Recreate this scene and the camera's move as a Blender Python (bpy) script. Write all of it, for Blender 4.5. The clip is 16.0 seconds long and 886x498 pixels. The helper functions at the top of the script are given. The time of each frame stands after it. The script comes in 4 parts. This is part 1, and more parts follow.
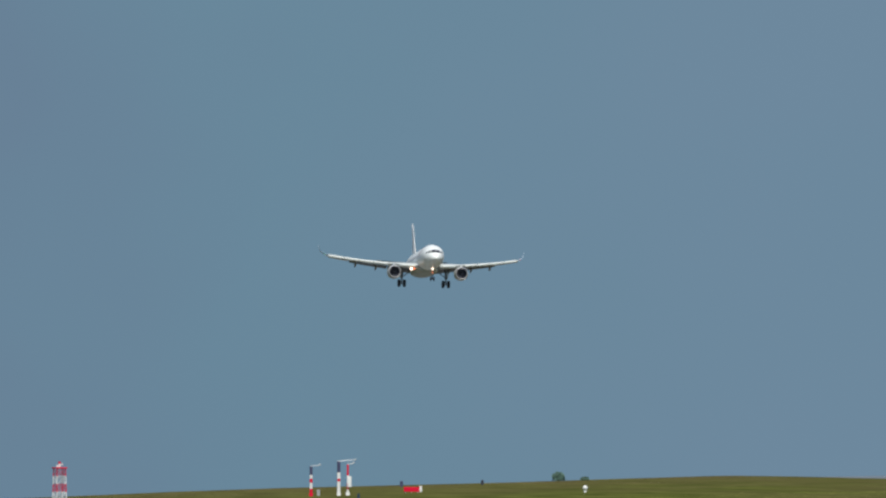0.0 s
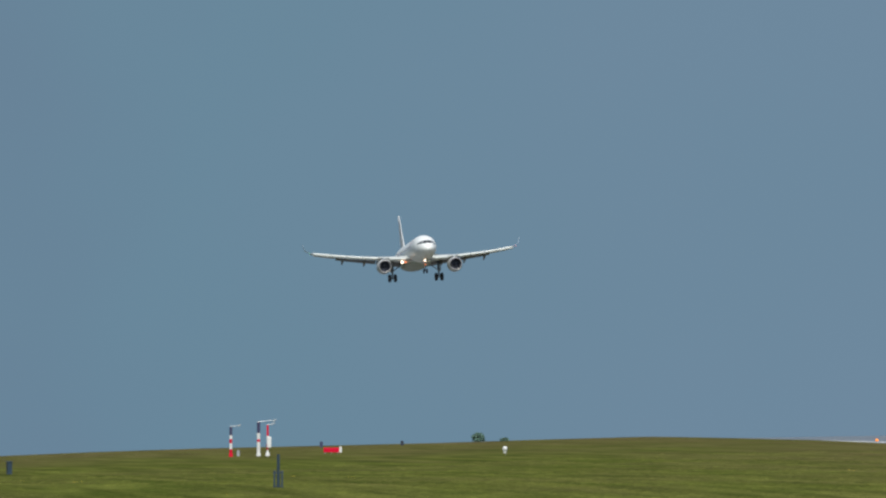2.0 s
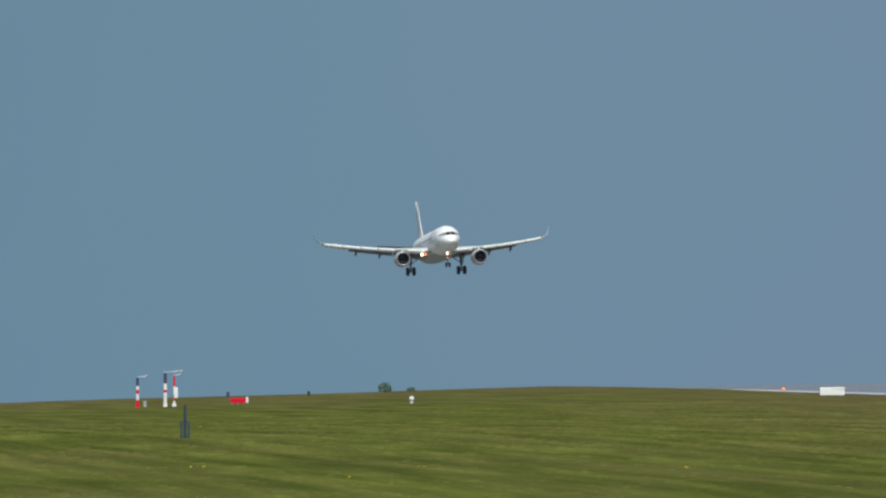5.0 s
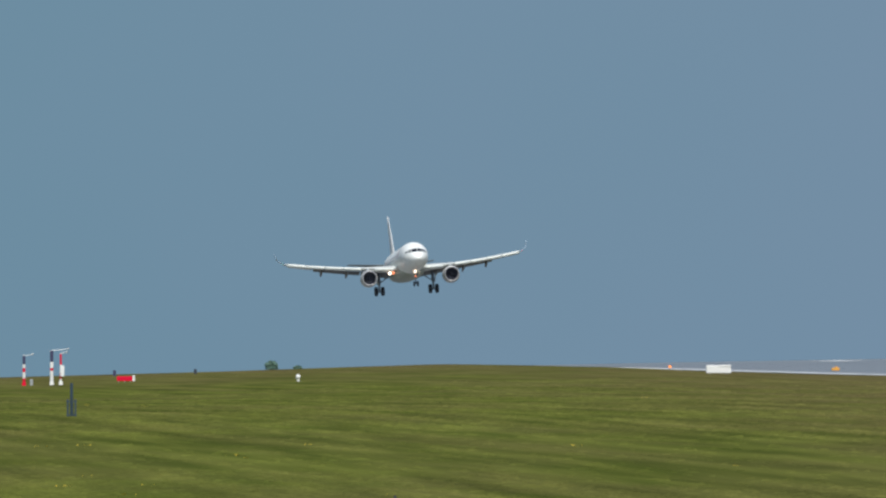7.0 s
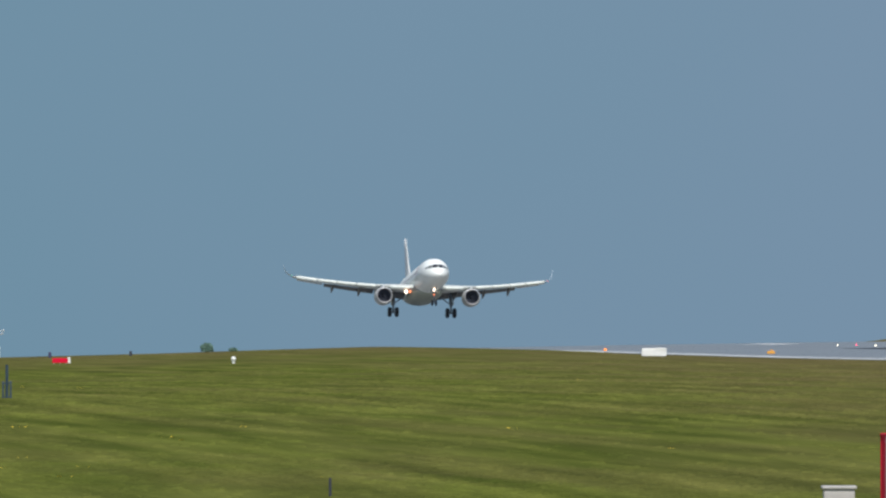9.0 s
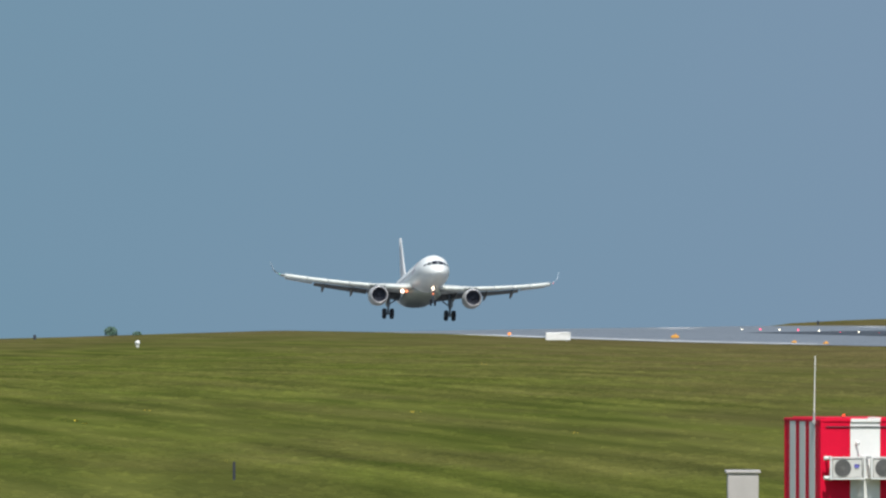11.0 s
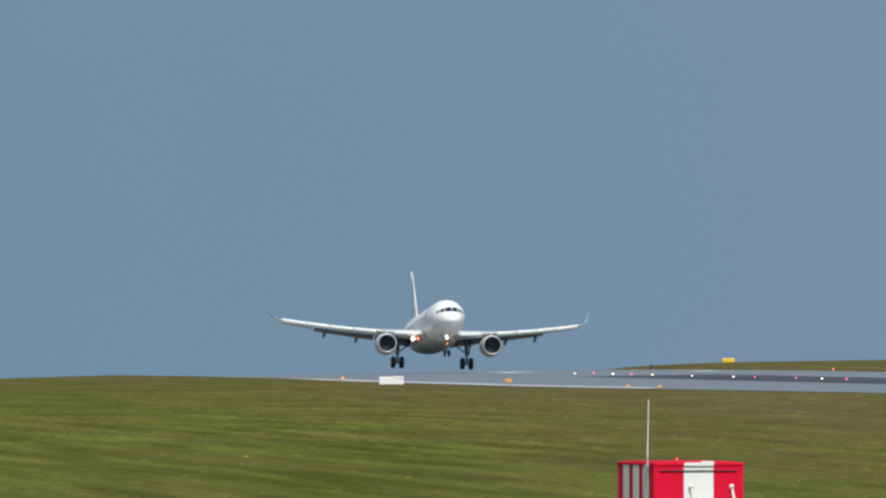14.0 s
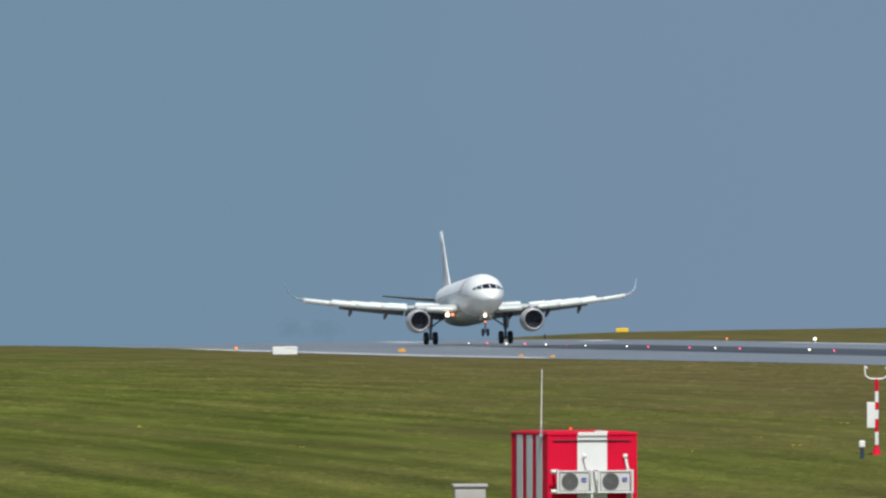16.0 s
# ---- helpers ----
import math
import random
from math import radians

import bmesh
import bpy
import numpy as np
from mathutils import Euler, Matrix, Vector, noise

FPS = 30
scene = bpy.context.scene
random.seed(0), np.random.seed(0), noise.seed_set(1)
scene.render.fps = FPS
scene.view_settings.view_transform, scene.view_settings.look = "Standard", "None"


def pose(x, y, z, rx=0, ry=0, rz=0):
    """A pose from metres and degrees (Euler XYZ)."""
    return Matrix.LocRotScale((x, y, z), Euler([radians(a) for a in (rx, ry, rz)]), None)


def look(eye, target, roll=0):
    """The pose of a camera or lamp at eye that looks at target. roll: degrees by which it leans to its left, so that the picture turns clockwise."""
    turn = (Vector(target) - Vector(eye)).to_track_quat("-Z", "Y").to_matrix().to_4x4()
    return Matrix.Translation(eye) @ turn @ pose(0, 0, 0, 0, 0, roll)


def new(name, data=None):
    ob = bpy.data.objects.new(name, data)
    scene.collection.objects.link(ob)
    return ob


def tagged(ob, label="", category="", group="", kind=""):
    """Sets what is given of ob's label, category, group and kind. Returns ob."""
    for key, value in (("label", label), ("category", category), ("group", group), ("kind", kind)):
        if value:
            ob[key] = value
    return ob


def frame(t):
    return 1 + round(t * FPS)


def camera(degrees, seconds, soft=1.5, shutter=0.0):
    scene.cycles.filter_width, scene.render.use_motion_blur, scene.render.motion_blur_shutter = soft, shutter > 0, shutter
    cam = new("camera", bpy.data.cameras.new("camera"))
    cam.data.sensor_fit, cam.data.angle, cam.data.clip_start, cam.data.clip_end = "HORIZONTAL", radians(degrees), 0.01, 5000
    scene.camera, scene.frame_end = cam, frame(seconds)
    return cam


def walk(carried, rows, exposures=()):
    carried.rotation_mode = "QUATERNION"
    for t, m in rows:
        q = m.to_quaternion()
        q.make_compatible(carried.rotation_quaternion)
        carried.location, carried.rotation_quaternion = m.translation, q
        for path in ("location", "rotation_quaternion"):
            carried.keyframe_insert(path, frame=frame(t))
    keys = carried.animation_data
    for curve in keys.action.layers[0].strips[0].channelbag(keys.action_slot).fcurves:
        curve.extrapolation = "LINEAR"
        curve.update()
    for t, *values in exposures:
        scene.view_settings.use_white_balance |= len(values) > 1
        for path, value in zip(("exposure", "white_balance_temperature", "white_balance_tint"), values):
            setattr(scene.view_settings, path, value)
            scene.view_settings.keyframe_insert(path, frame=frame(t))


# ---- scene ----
EYE = (0.0, 0.0, 8.0)


def heading(bearing, rise, roll):
    """A camera pose at EYE: bearing clockwise from +y, rise above level, in degrees."""
    b, e = radians(bearing), radians(rise)
    way = Vector((math.sin(b) * math.cos(e), math.cos(b) * math.cos(e), math.sin(e)))
    return look(EYE, Vector(EYE) + way * 1000, roll)


CAMERA_ROWS = [
    (0, 4.23938, 0.53411, 0.026),
    (0.5, 4.29066, 0.52779, 0.051),
    (1, 4.34961, 0.50824, 0.062),
    (1.5, 4.46196, 0.44378, 0.045),
    (2, 4.52884, 0.39214, 0.108),
    (2.5, 4.56370, 0.43412, 0.046),
    (3, 4.58487, 0.40645, 0.117),
    (3.5, 4.69900, 0.39844, 0.085),
    (4, 4.77542, 0.34566, -0.005),
    (6.3, 5.08625, 0.12137, -0.036),
    (6.5, 5.14962, 0.13467, -0.045),
    (7, 5.27974, 0.13110, -0.090),
    (7.5, 5.30130, 0.13903, -0.181),
    (8, 5.35698, 0.12065, -0.212),
    (8.2, 5.36974, 0.11678, -0.122),
    (10.3, 5.64788, -0.00197, 0.115),
    (10.5, 5.75093, 0.00705, 0.100),
    (11, 5.86001, 0.01005, 0.074),
    (11.5, 5.84749, 0.00640, 0.036),
    (12, 5.91240, 0.02248, -0.073),
    (12.5, 6.06380, 0.02583, 0.037),
    (13, 6.22781, 0.11172, -0.072),
    (13.5, 6.39110, 0.16323, 0.005),
    (14, 6.46399, 0.17082, -0.003),
    (14.5, 6.52187, 0.18380, -0.064),
    (15, 6.59675, 0.15253, 0.010),
    (15.5, 6.68910, 0.11387, 0.047),
    (16, 6.84992, 0.06188, -0.062),
]

cam = camera(2 * math.degrees(math.atan(784 / 28000)), 16.0, soft=2.35)
walk(cam, [(t, heading(b, e, q)) for t, b, e, q in CAMERA_ROWS],
     exposures=[(0, -0.02), (4, 0.0), (6.5, 0.09), (8, 0.12), (11, 0.24), (12.5, 0.22), (14, 0.12), (16, 0.1)])

# ---- light ----
SUN_TO = Vector((0.0, -0.60, 0.80)).normalized()
world = bpy.data.worlds.new("daylight")
world.use_nodes = True
scene.world = world
wn = world.node_tree
sky = wn.nodes.new("ShaderNodeTexSky")
sky.sky_type = "NISHITA"
sky.sun_disc = False
sky.sun_elevation = math.asin(SUN_TO.z)
sky.sun_rotation = math.atan2(SUN_TO.x, SUN_TO.y)
sky.air_density, sky.dust_density, sky.ozone_density = 1.0, 1.2, 1.5
wn.links.new(sky.outputs[0], wn.nodes["Background"].inputs[0])
wn.nodes["Background"].inputs[1].default_value = 0.10
sun = new("sun", bpy.data.lights.new("sun", "SUN"))
sun.data.energy, sun.data.angle, sun.data.color = 3.75, radians(0.53), (1.0, 0.965, 0.9)
sun.matrix_world = look(SUN_TO * 300, (0, 0, 0))


# ---- materials ----
def shader(name):
    m = bpy.data.materials.new(name)
    m.use_nodes = True
    nt = m.node_tree
    return m, nt, nt.nodes["Principled BSDF"]


def node(nt, kind, **values):
    n = nt.nodes.new(kind)
    for k, v in values.items():
        n.inputs[k].default_value = v
    return n


def paint(name, colour, rough=0.5, metal=0.0, vary=0.12, size=1.0, bump=0.0, coat=0.0, island=0.0, spec=0.5):
    """A surface with variation at two scales and fine relief; size: metres of the larger stains."""
    m, nt, bsdf = shader(name)
    tc = nt.nodes.new("ShaderNodeTexCoord")
    big = node(nt, "ShaderNodeTexNoise", Scale=1.0 / size, Detail=4.0)
    fine = node(nt, "ShaderNodeTexNoise", Scale=9.0 / size, Detail=3.0)
    for n in (big, fine):
        nt.links.new(tc.outputs["Object"], n.inputs["Vector"])
    add = nt.nodes.new("ShaderNodeMath")
    add.operation = "MULTIPLY_ADD"
    add.inputs[1].default_value = 0.4
    nt.links.new(fine.outputs[0], add.inputs[0])
    nt.links.new(big.outputs[0], add.inputs[2])
    ramp = nt.nodes.new("ShaderNodeValToRGB")
    ramp.color_ramp.elements[0].position, ramp.color_ramp.elements[1].position = 0.45, 0.95
    ramp.color_ramp.elements[0].color = (*[c * (1 - vary) for c in colour], 1)
    ramp.color_ramp.elements[1].color = (*[min(1, c * (1 + vary)) for c in colour], 1)
    nt.links.new(add.outputs[0], ramp.inputs[0])
    last = ramp.outputs[0]
    if island:
        geo = nt.nodes.new("ShaderNodeNewGeometry")
        hsv = nt.nodes.new("ShaderNodeHueSaturation")
        mr = node(nt, "ShaderNodeMapRange")
        mr.inputs["To Min"].default_value, mr.inputs["To Max"].default_value = 1 - island, 1 + island
        nt.links.new(geo.outputs["Random Per Island"], mr.inputs["Value"])
        nt.links.new(mr.outputs[0], hsv.inputs["Value"])
        nt.links.new(last, hsv.inputs["Color"])
        last = hsv.outputs[0]
    nt.links.new(last, bsdf.inputs["Base Color"])
    rr = node(nt, "ShaderNodeMapRange")
    rr.inputs["To Min"].default_value, rr.inputs["To Max"].default_value = max(0.02, rough - 0.08), min(1, rough + 0.08)
    nt.links.new(fine.outputs[0], rr.inputs["Value"])
    nt.links.new(rr.outputs[0], bsdf.inputs["Roughness"])
    bsdf.inputs["Metallic"].default_value = metal
    bsdf.inputs["Specular IOR Level"].default_value = spec
    bsdf.inputs["Coat Weight"].default_value = coat
    if bump:
        bp = node(nt, "ShaderNodeBump", Strength=bump, Distance=0.02)
        nt.links.new(fine.outputs[0], bp.inputs["Height"])
        nt.links.new(bp.outputs[0], bsdf.inputs["Normal"])
    return m


def glow(name, colour, strength):
    m, nt, bsdf = shader(name)
    bsdf.inputs["Base Color"].default_value = (*colour, 1)
    bsdf.inputs["Emission Color"].default_value = (*colour, 1)
    bsdf.inputs["Emission Strength"].default_value = strength
    return m


def grass_material(name, island=0.0):
    """Rough airfield grass: mowing streaks, dry patches, fine mottling; island: how far single tufts differ."""
    m, nt, bsdf = shader(name)
    tc = nt.nodes.new("ShaderNodeTexCoord")

    def layer(scale, turn, detail=4.0):
        mp = nt.nodes.new("ShaderNodeMapping")
        mp.inputs["Scale"].default_value = (*scale, 0.0)
        mp.inputs["Rotation"].default_value = (0, 0, radians(turn))
        n = node(nt, "ShaderNodeTexNoise", Scale=1.0, Detail=detail, Roughness=0.6, Distortion=0.5)
        nt.links.new(tc.outputs["Object"], mp.inputs["Vector"])
        nt.links.new(mp.outputs[0], n.inputs["Vector"])
        return n.outputs[0]

    def ramp(source, lo, hi, a, b):
        r = nt.nodes.new("ShaderNodeValToRGB")
        r.color_ramp.elements[0].position, r.color_ramp.elements[1].position = lo, hi
        r.color_ramp.elements[0].color, r.color_ramp.elements[1].color = (*a, 1), (*b, 1)
        nt.links.new(source, r.inputs[0])
        return r.outputs[0]

    def mix(fac, a, b, kind="MIX"):
        x = nt.nodes.new("ShaderNodeMix")
        x.data_type, x.blend_type = "RGBA", kind
        for s, i in ((fac, 0), (a, 6), (b, 7)):
            if isinstance(s, float):
                x.inputs[i].default_value = s
            else:
                nt.links.new(s, x.inputs[i])
        return x.outputs[2]

    # swaths mown along the runway, tufts within them, and wide dry patches
    mown = ramp(layer((0.42, 0.022), 0, 1.2), 0.32, 0.68, (0.061, 0.080, 0.017), (0.116, 0.133, 0.031))
    tufts = ramp(layer((5.0, 0.10), 0, 2.0), 0.25, 0.75, (0.83, 0.84, 0.82), (1.12, 1.11, 1.08))
    # the mower's passes, each a few metres wide
    wave = node(nt, "ShaderNodeTexWave", Scale=0.07, Distortion=14.0, Detail=3.0)
    wave.inputs["Detail Scale"].default_value = 0.6
    wm = nt.nodes.new("ShaderNodeMapping")
    wm.inputs["Scale"].default_value = (1.0, 0.06, 0.0)
    nt.links.new(tc.outputs["Object"], wm.inputs["Vector"])
    nt.links.new(wm.outputs[0], wave.inputs["Vector"])
    passes = ramp(wave.outputs[0], 0.0, 0.7, (0.80, 0.82, 0.80), (1.06, 1.05, 1.04))
    dry = ramp(layer((0.10, 0.012), 0, 2.0), 0.40, 0.64, (0, 0, 0), (1, 1, 1))
    # the strip beside the runway has gone to seed; its colour also carries distance haze
    sep = nt.nodes.new("ShaderNodeSeparateXYZ")
    nt.links.new(tc.outputs["Object"], sep.inputs[0])
    far = node(nt, "ShaderNodeMapRange")
    far.inputs["From Min"].default_value, far.inputs["From Max"].default_value = 22.0, 58.0
    slant = nt.nodes.new("ShaderNodeMath")
    slant.operation = "MULTIPLY_ADD"
    slant.inputs[1].default_value = -0.07
    nt.links.new(sep.outputs[1], slant.inputs[0])
    nt.links.new(sep.outputs[0], slant.inputs[2])
    nt.links.new(slant.outputs[0], far.inputs["Value"])
    keep = node(nt, "ShaderNodeMapRange")
    keep.inputs["To Min"].default_value, keep.inputs["To Max"].default_value = 1.0, 0.12
    nt.links.new(far.outputs[0], keep.inputs["Value"])
    shown = ramp(layer((0.05, 0.006), 20, 1.5), 0.40, 0.62, (0.2, 0.2, 0.2), (0.95, 0.95, 0.95))
    part_shown = nt.nodes.new("ShaderNodeMath")
    part_shown.operation = "MULTIPLY"
    nt.links.new(keep.outputs[0], part_shown.inputs[0])
    nt.links.new(shown, part_shown.inputs[1])
    tufts = mix(part_shown.outputs[0], tufts, mix(1.0, tufts, passes, "MULTIPLY"))
    both = nt.nodes.new("ShaderNodeMath")
    both.operation, both.use_clamp = "MULTIPLY_ADD", True
    both.inputs[1].default_value = 0.38
    nt.links.new(dry, both.inputs[0])
    sub = nt.nodes.new("ShaderNodeMath")
    sub.operation = "MULTIPLY"
    sub.inputs[1].default_value = 0.74
    # and the skyline's edge takes the same seeded, hazed colour
    brow = node(nt, "ShaderNodeMapRange")
    brow.inputs["From Min"].default_value, brow.inputs["From Max"].default_value = 1280.0, 1560.0
    brow.inputs["To Max"].default_value = 0.75
    nt.links.new(sep.outputs[1], brow.inputs["Value"])
    most = nt.nodes.new("ShaderNodeMath")
    most.operation = "MAXIMUM"
    nt.links.new(far.outputs[0], most.inputs[0])
    nt.links.new(brow.outputs[0], most.inputs[1])
    nt.links.new(most.outputs[0], sub.inputs[0])
    nt.links.new(sub.outputs[0], both.inputs[2])
    seedy_haze = ramp(layer((0.5, 0.03), 0, 1.5), 0.3, 0.7, (0.092, 0.081, 0.034), (0.130, 0.112, 0.049))
    blotch = ramp(layer((0.22, 0.016), 0, 2.0), 0.3, 0.7, (0.84, 0.84, 0.84), (1.12, 1.11, 1.09))
    colour = mix(1.0, mix(1.0, mix(both.outputs[0], mown, seedy_haze), tufts, "MULTIPLY"), blotch, "MULTIPLY")
    if island:
        geo = nt.nodes.new("ShaderNodeNewGeometry")
        hsv = nt.nodes.new("ShaderNodeHueSaturation")
        mr = node(nt, "ShaderNodeMapRange")
        mr.inputs["To Min"].default_value, mr.inputs["To Max"].default_value = 1 - island, 1 + island
        nt.links.new(geo.outputs["Random Per Island"], mr.inputs["Value"])
        nt.links.new(mr.outputs[0], hsv.inputs["Value"])
        nt.links.new(colour, hsv.inputs["Color"])
        colour = hsv.outputs[0]
    nt.links.new(colour, bsdf.inputs["Base Color"])
    bsdf.inputs["Roughness"].default_value = 0.9
    bsdf.inputs["Specular IOR Level"].default_value = 0.0
    bp = node(nt, "ShaderNodeBump", Strength=0.5, Distance=0.15)
    nt.links.new(layer((2.0, 0.3), 0, 3.0), bp.inputs["Height"])
    nt.links.new(bp.outputs[0], bsdf.inputs["Normal"])
    return m


GRASS = grass_material("airfield_grass")
TUFT = grass_material("grass_tufts", 0.10)
BLADES = paint("long_grass", (0.118, 0.108, 0.044), 0.9, vary=0.25, size=30.0, island=0.15)
ASPHALT = paint("runway_asphalt", (0.178, 0.180, 0.176), 0.30, vary=0.16, size=14.0, spec=0.3)
RUBBER = paint("rubbered_asphalt", (0.058, 0.070, 0.082), 0.95, vary=0.45, size=16.0, bump=0.2, spec=0.12)
MARKING = paint("white_runway_paint", (0.78, 0.79, 0.78), 0.9, vary=0.12, size=3.0, spec=0.2)
WHITE = paint("white_gloss_paint", (0.84, 0.87, 0.84), 0.38, vary=0.03, size=5.0, coat=0.1)
GREY_WING = paint("grey_wing_paint", (0.52, 0.55, 0.53), 0.35, vary=0.06, size=3.0, coat=0.2)
SLAT = paint("pale_slat_paint", (0.71, 0.75, 0.71), 0.45, metal=0.0, vary=0.05, size=2.0)
# grey kept far darker than the wing: its underside shade is in the colour
FLAP_SHADE = paint("underside_shade_flap_paint", (0.14, 0.145, 0.15), 0.45, vary=0.1, size=2.0)
COWL = paint("pale_cowling_paint", (0.46, 0.475, 0.46), 0.42, vary=0.05, size=1.5)
# underside shade and green bounce off the grass, put into the colour
BELLY_SHADE = paint("underside_shade_belly_paint", (0.35, 0.385, 0.33), 0.5, vary=0.08, size=2.0)
LIP = paint("polished_intake_lip", (0.55, 0.55, 0.56), 0.5, metal=1.0, vary=0.04, size=1.0)
DARK_FAN = paint("dark_fan_blades", (0.085, 0.095, 0.125), 0.6, metal=0.6, vary=0.2, size=0.6)
INTAKE = paint("intake_liner", (0.085, 0.095, 0.125), 0.6, vary=0.1, size=1.0)
TYRE = paint("tyre_rubber", (0.021, 0.027, 0.038), 0.8, vary=0.2, size=0.4)
STEEL = paint("painted_strut_steel", (0.14, 0.17, 0.21), 0.4, metal=0.3, vary=0.15, size=0.5)
PALE_STEEL = paint("galvanised_steel", (0.50, 0.52, 0.53), 0.45, metal=0.5, vary=0.12, size=0.4)
FIN = paint("pale_fin_paint", (0.79, 0.80, 0.79), 0.45, vary=0.10, size=1.2)
# the dark of the tailplane's shaded underside is put into this colour
TAIL = paint("shaded_tailplane_paint", (0.15, 0.18, 0.19), 0.5, vary=0.1, size=2.0)
# same glass as the centre panes, with reflected sky put into the base colour
SIDE_GLASS = paint("sky_sheen_side_glass", (0.085, 0.10, 0.10), 0.2, vary=0.2, size=0.6, coat=0.4)
GLASS = paint("dark_cockpit_glass", (0.012, 0.014, 0.018), 0.08, vary=0.1, size=1.0, coat=0.6)
TIP_BLUE = paint("pale_blue_grey_wingtip", (0.58, 0.68, 0.76), 0.7, vary=0.05, size=1.0)
CABIN_PANE = paint("cabin_pane", (0.34, 0.35, 0.38), 0.3, vary=0.1, size=0.3)
NAV_GREEN = glow("green_navigation_light", (0.15, 0.55, 0.38), 0.2)
NAV_RED = glow("red_navigation_light", (0.75, 0.18, 0.2), 0.2)
LILAC = paint("faded_pink_livery", (0.74, 0.40, 0.43), 0.3, vary=0.05, size=3.0, coat=0.4)
LANDING = glow("landing_light", (1.0, 0.80, 0.62), 3.2)
BEACON = glow("taxi_light_amber", (1.0, 0.26, 0.10), 1.6)
RED_PAINT = paint("signal_red_paint", (0.62, 0.004, 0.034), 0.6, vary=0.10, size=0.8, spec=0.15)
WHITE_PAINT = paint("shelter_white_paint", (0.74, 0.75, 0.73), 0.45, vary=0.06, size=0.7)
GREY_PAINT = paint("shelter_grey_white_paint", (0.68, 0.70, 0.68), 0.5, vary=0.08, size=0.5)
AC_CASE = paint("ivory_unit_casing", (0.58, 0.58, 0.55), 0.4, vary=0.06, size=0.4)
AC_DARK = paint("grey_fan_grille", (0.09, 0.092, 0.092), 0.5, vary=0.15, size=0.3)
AC_GUARD = paint("grey_wire_guard", (0.17, 0.17, 0.165), 0.5, vary=0.12, size=0.3)
BLUE_BADGE = paint("blue_badge", (0.16, 0.16, 0.50), 0.4, vary=0.05, size=0.2)
BOX_GREY = paint("grey_cabinet_paint", (0.42, 0.40, 0.38), 0.5, vary=0.06, size=0.6)
RED_LAMP = glow("red_obstruction_glass", (1.0, 0.05, 0.02), 1.4)
AMBER_LAMP = glow("amber_edge_light", (1.0, 0.24, 0.02), 1.2)
WHITE_LAMP = glow("white_runway_light", (1.0, 0.92, 0.72), 3.0)
PINK_LAMP = glow("red_runway_light", (1.0, 0.06, 0.16), 2.2)
ORANGE = paint("faded_orange_plastic", (0.62, 0.30, 0.04), 0.6, vary=0.12, size=0.3)
YELLOW_SIGN = paint("yellow_sign_face", (0.78, 0.50, 0.02), 0.5, vary=0.08, size=0.5)
BLUE_STEEL = paint("slate_blue_paint", (0.024, 0.048, 0.072), 0.5, vary=0.15, size=0.6)
DARK = paint("dark_painted_metal", (0.03, 0.035, 0.05), 0.6, vary=0.15, size=0.4)
NAVY = paint("navy_mast_cap", (0.05, 0.05, 0.11), 0.5, vary=0.12, size=0.4)
BARK = paint("bush_bark", (0.10, 0.075, 0.05), 0.9, vary=0.2, size=0.2, bump=0.4)
# leaf green paled towards teal, so the colour carries the distance haze
HAZED_LEAF = paint("hazed_bush_leaves", (0.100, 0.185, 0.140), 0.8, vary=0.25, size=0.8, island=0.3)
FLOWER = paint("yellow_meadow_flowers", (0.55, 0.40, 0.03), 0.8, vary=0.2, size=0.3, island=0.2)


def sky_backdrop_material():
    """Hazy blue distance, a little greyer and more violet towards one side."""
    m = bpy.data.materials.new("hazy_sky")
    m.use_nodes = True
    nt = m.node_tree
    nt.nodes.clear()
    tc = nt.nodes.new("ShaderNodeTexCoord")
    sep = nt.nodes.new("ShaderNodeSeparateXYZ")
    nt.links.new(tc.outputs["Object"], sep.inputs[0])
    n = node(nt, "ShaderNodeTexNoise", Scale=0.008, Detail=2.0)
    nt.links.new(tc.outputs["Object"], n.inputs["Vector"])
    mr = node(nt, "ShaderNodeMapRange")
    mr.inputs["From Min"].default_value, mr.inputs["From Max"].default_value = 200.0, 700.0
    nt.links.new(sep.outputs[0], mr.inputs["Value"])
    wob = nt.nodes.new("ShaderNodeMath")
    wob.operation = "MULTIPLY_ADD"
    wob.inputs[1].default_value, wob.inputs[2].default_value = 0.5, -0.25
    nt.links.new(n.outputs[0], wob.inputs[0])
    add = nt.nodes.new("ShaderNodeMath")
    add.operation = "ADD"
    nt.links.new(mr.outputs[0], add.inputs[0])
    nt.links.new(wob.outputs[0], add.inputs[1])
    r = nt.nodes.new("ShaderNodeValToRGB")
    r.color_ramp.elements[0].color, r.color_ramp.elements[1].color = (0.140, 0.222, 0.312, 1), (0.172, 0.254, 0.356, 1)
    r.color_ramp.elements.new(0.22).color = (0.142, 0.247, 0.333, 1)
    nt.links.new(add.outputs[0], r.inputs[0])
    em = node(nt, "ShaderNodeEmission", Strength=1.0)
    nt.links.new(r.outputs[0], em.inputs[0])
    out = nt.nodes.new("ShaderNodeOutputMaterial")
    nt.links.new(em.outputs[0], out.inputs[0])
    return m


HAZE = sky_backdrop_material()


def smoke_material():
    m = bpy.data.materials.new("thin_smoke")
    m.use_nodes = True
    nt = m.node_tree
    bsdf = nt.nodes["Principled BSDF"]
    bsdf.inputs["Base Color"].default_value = (0.05, 0.04, 0.06, 1)
    bsdf.inputs["Roughness"].default_value = 1.0
    bsdf.inputs["Specular IOR Level"].default_value = 0.0
    bsdf.inputs["Alpha"].default_value = 0.017
    return m


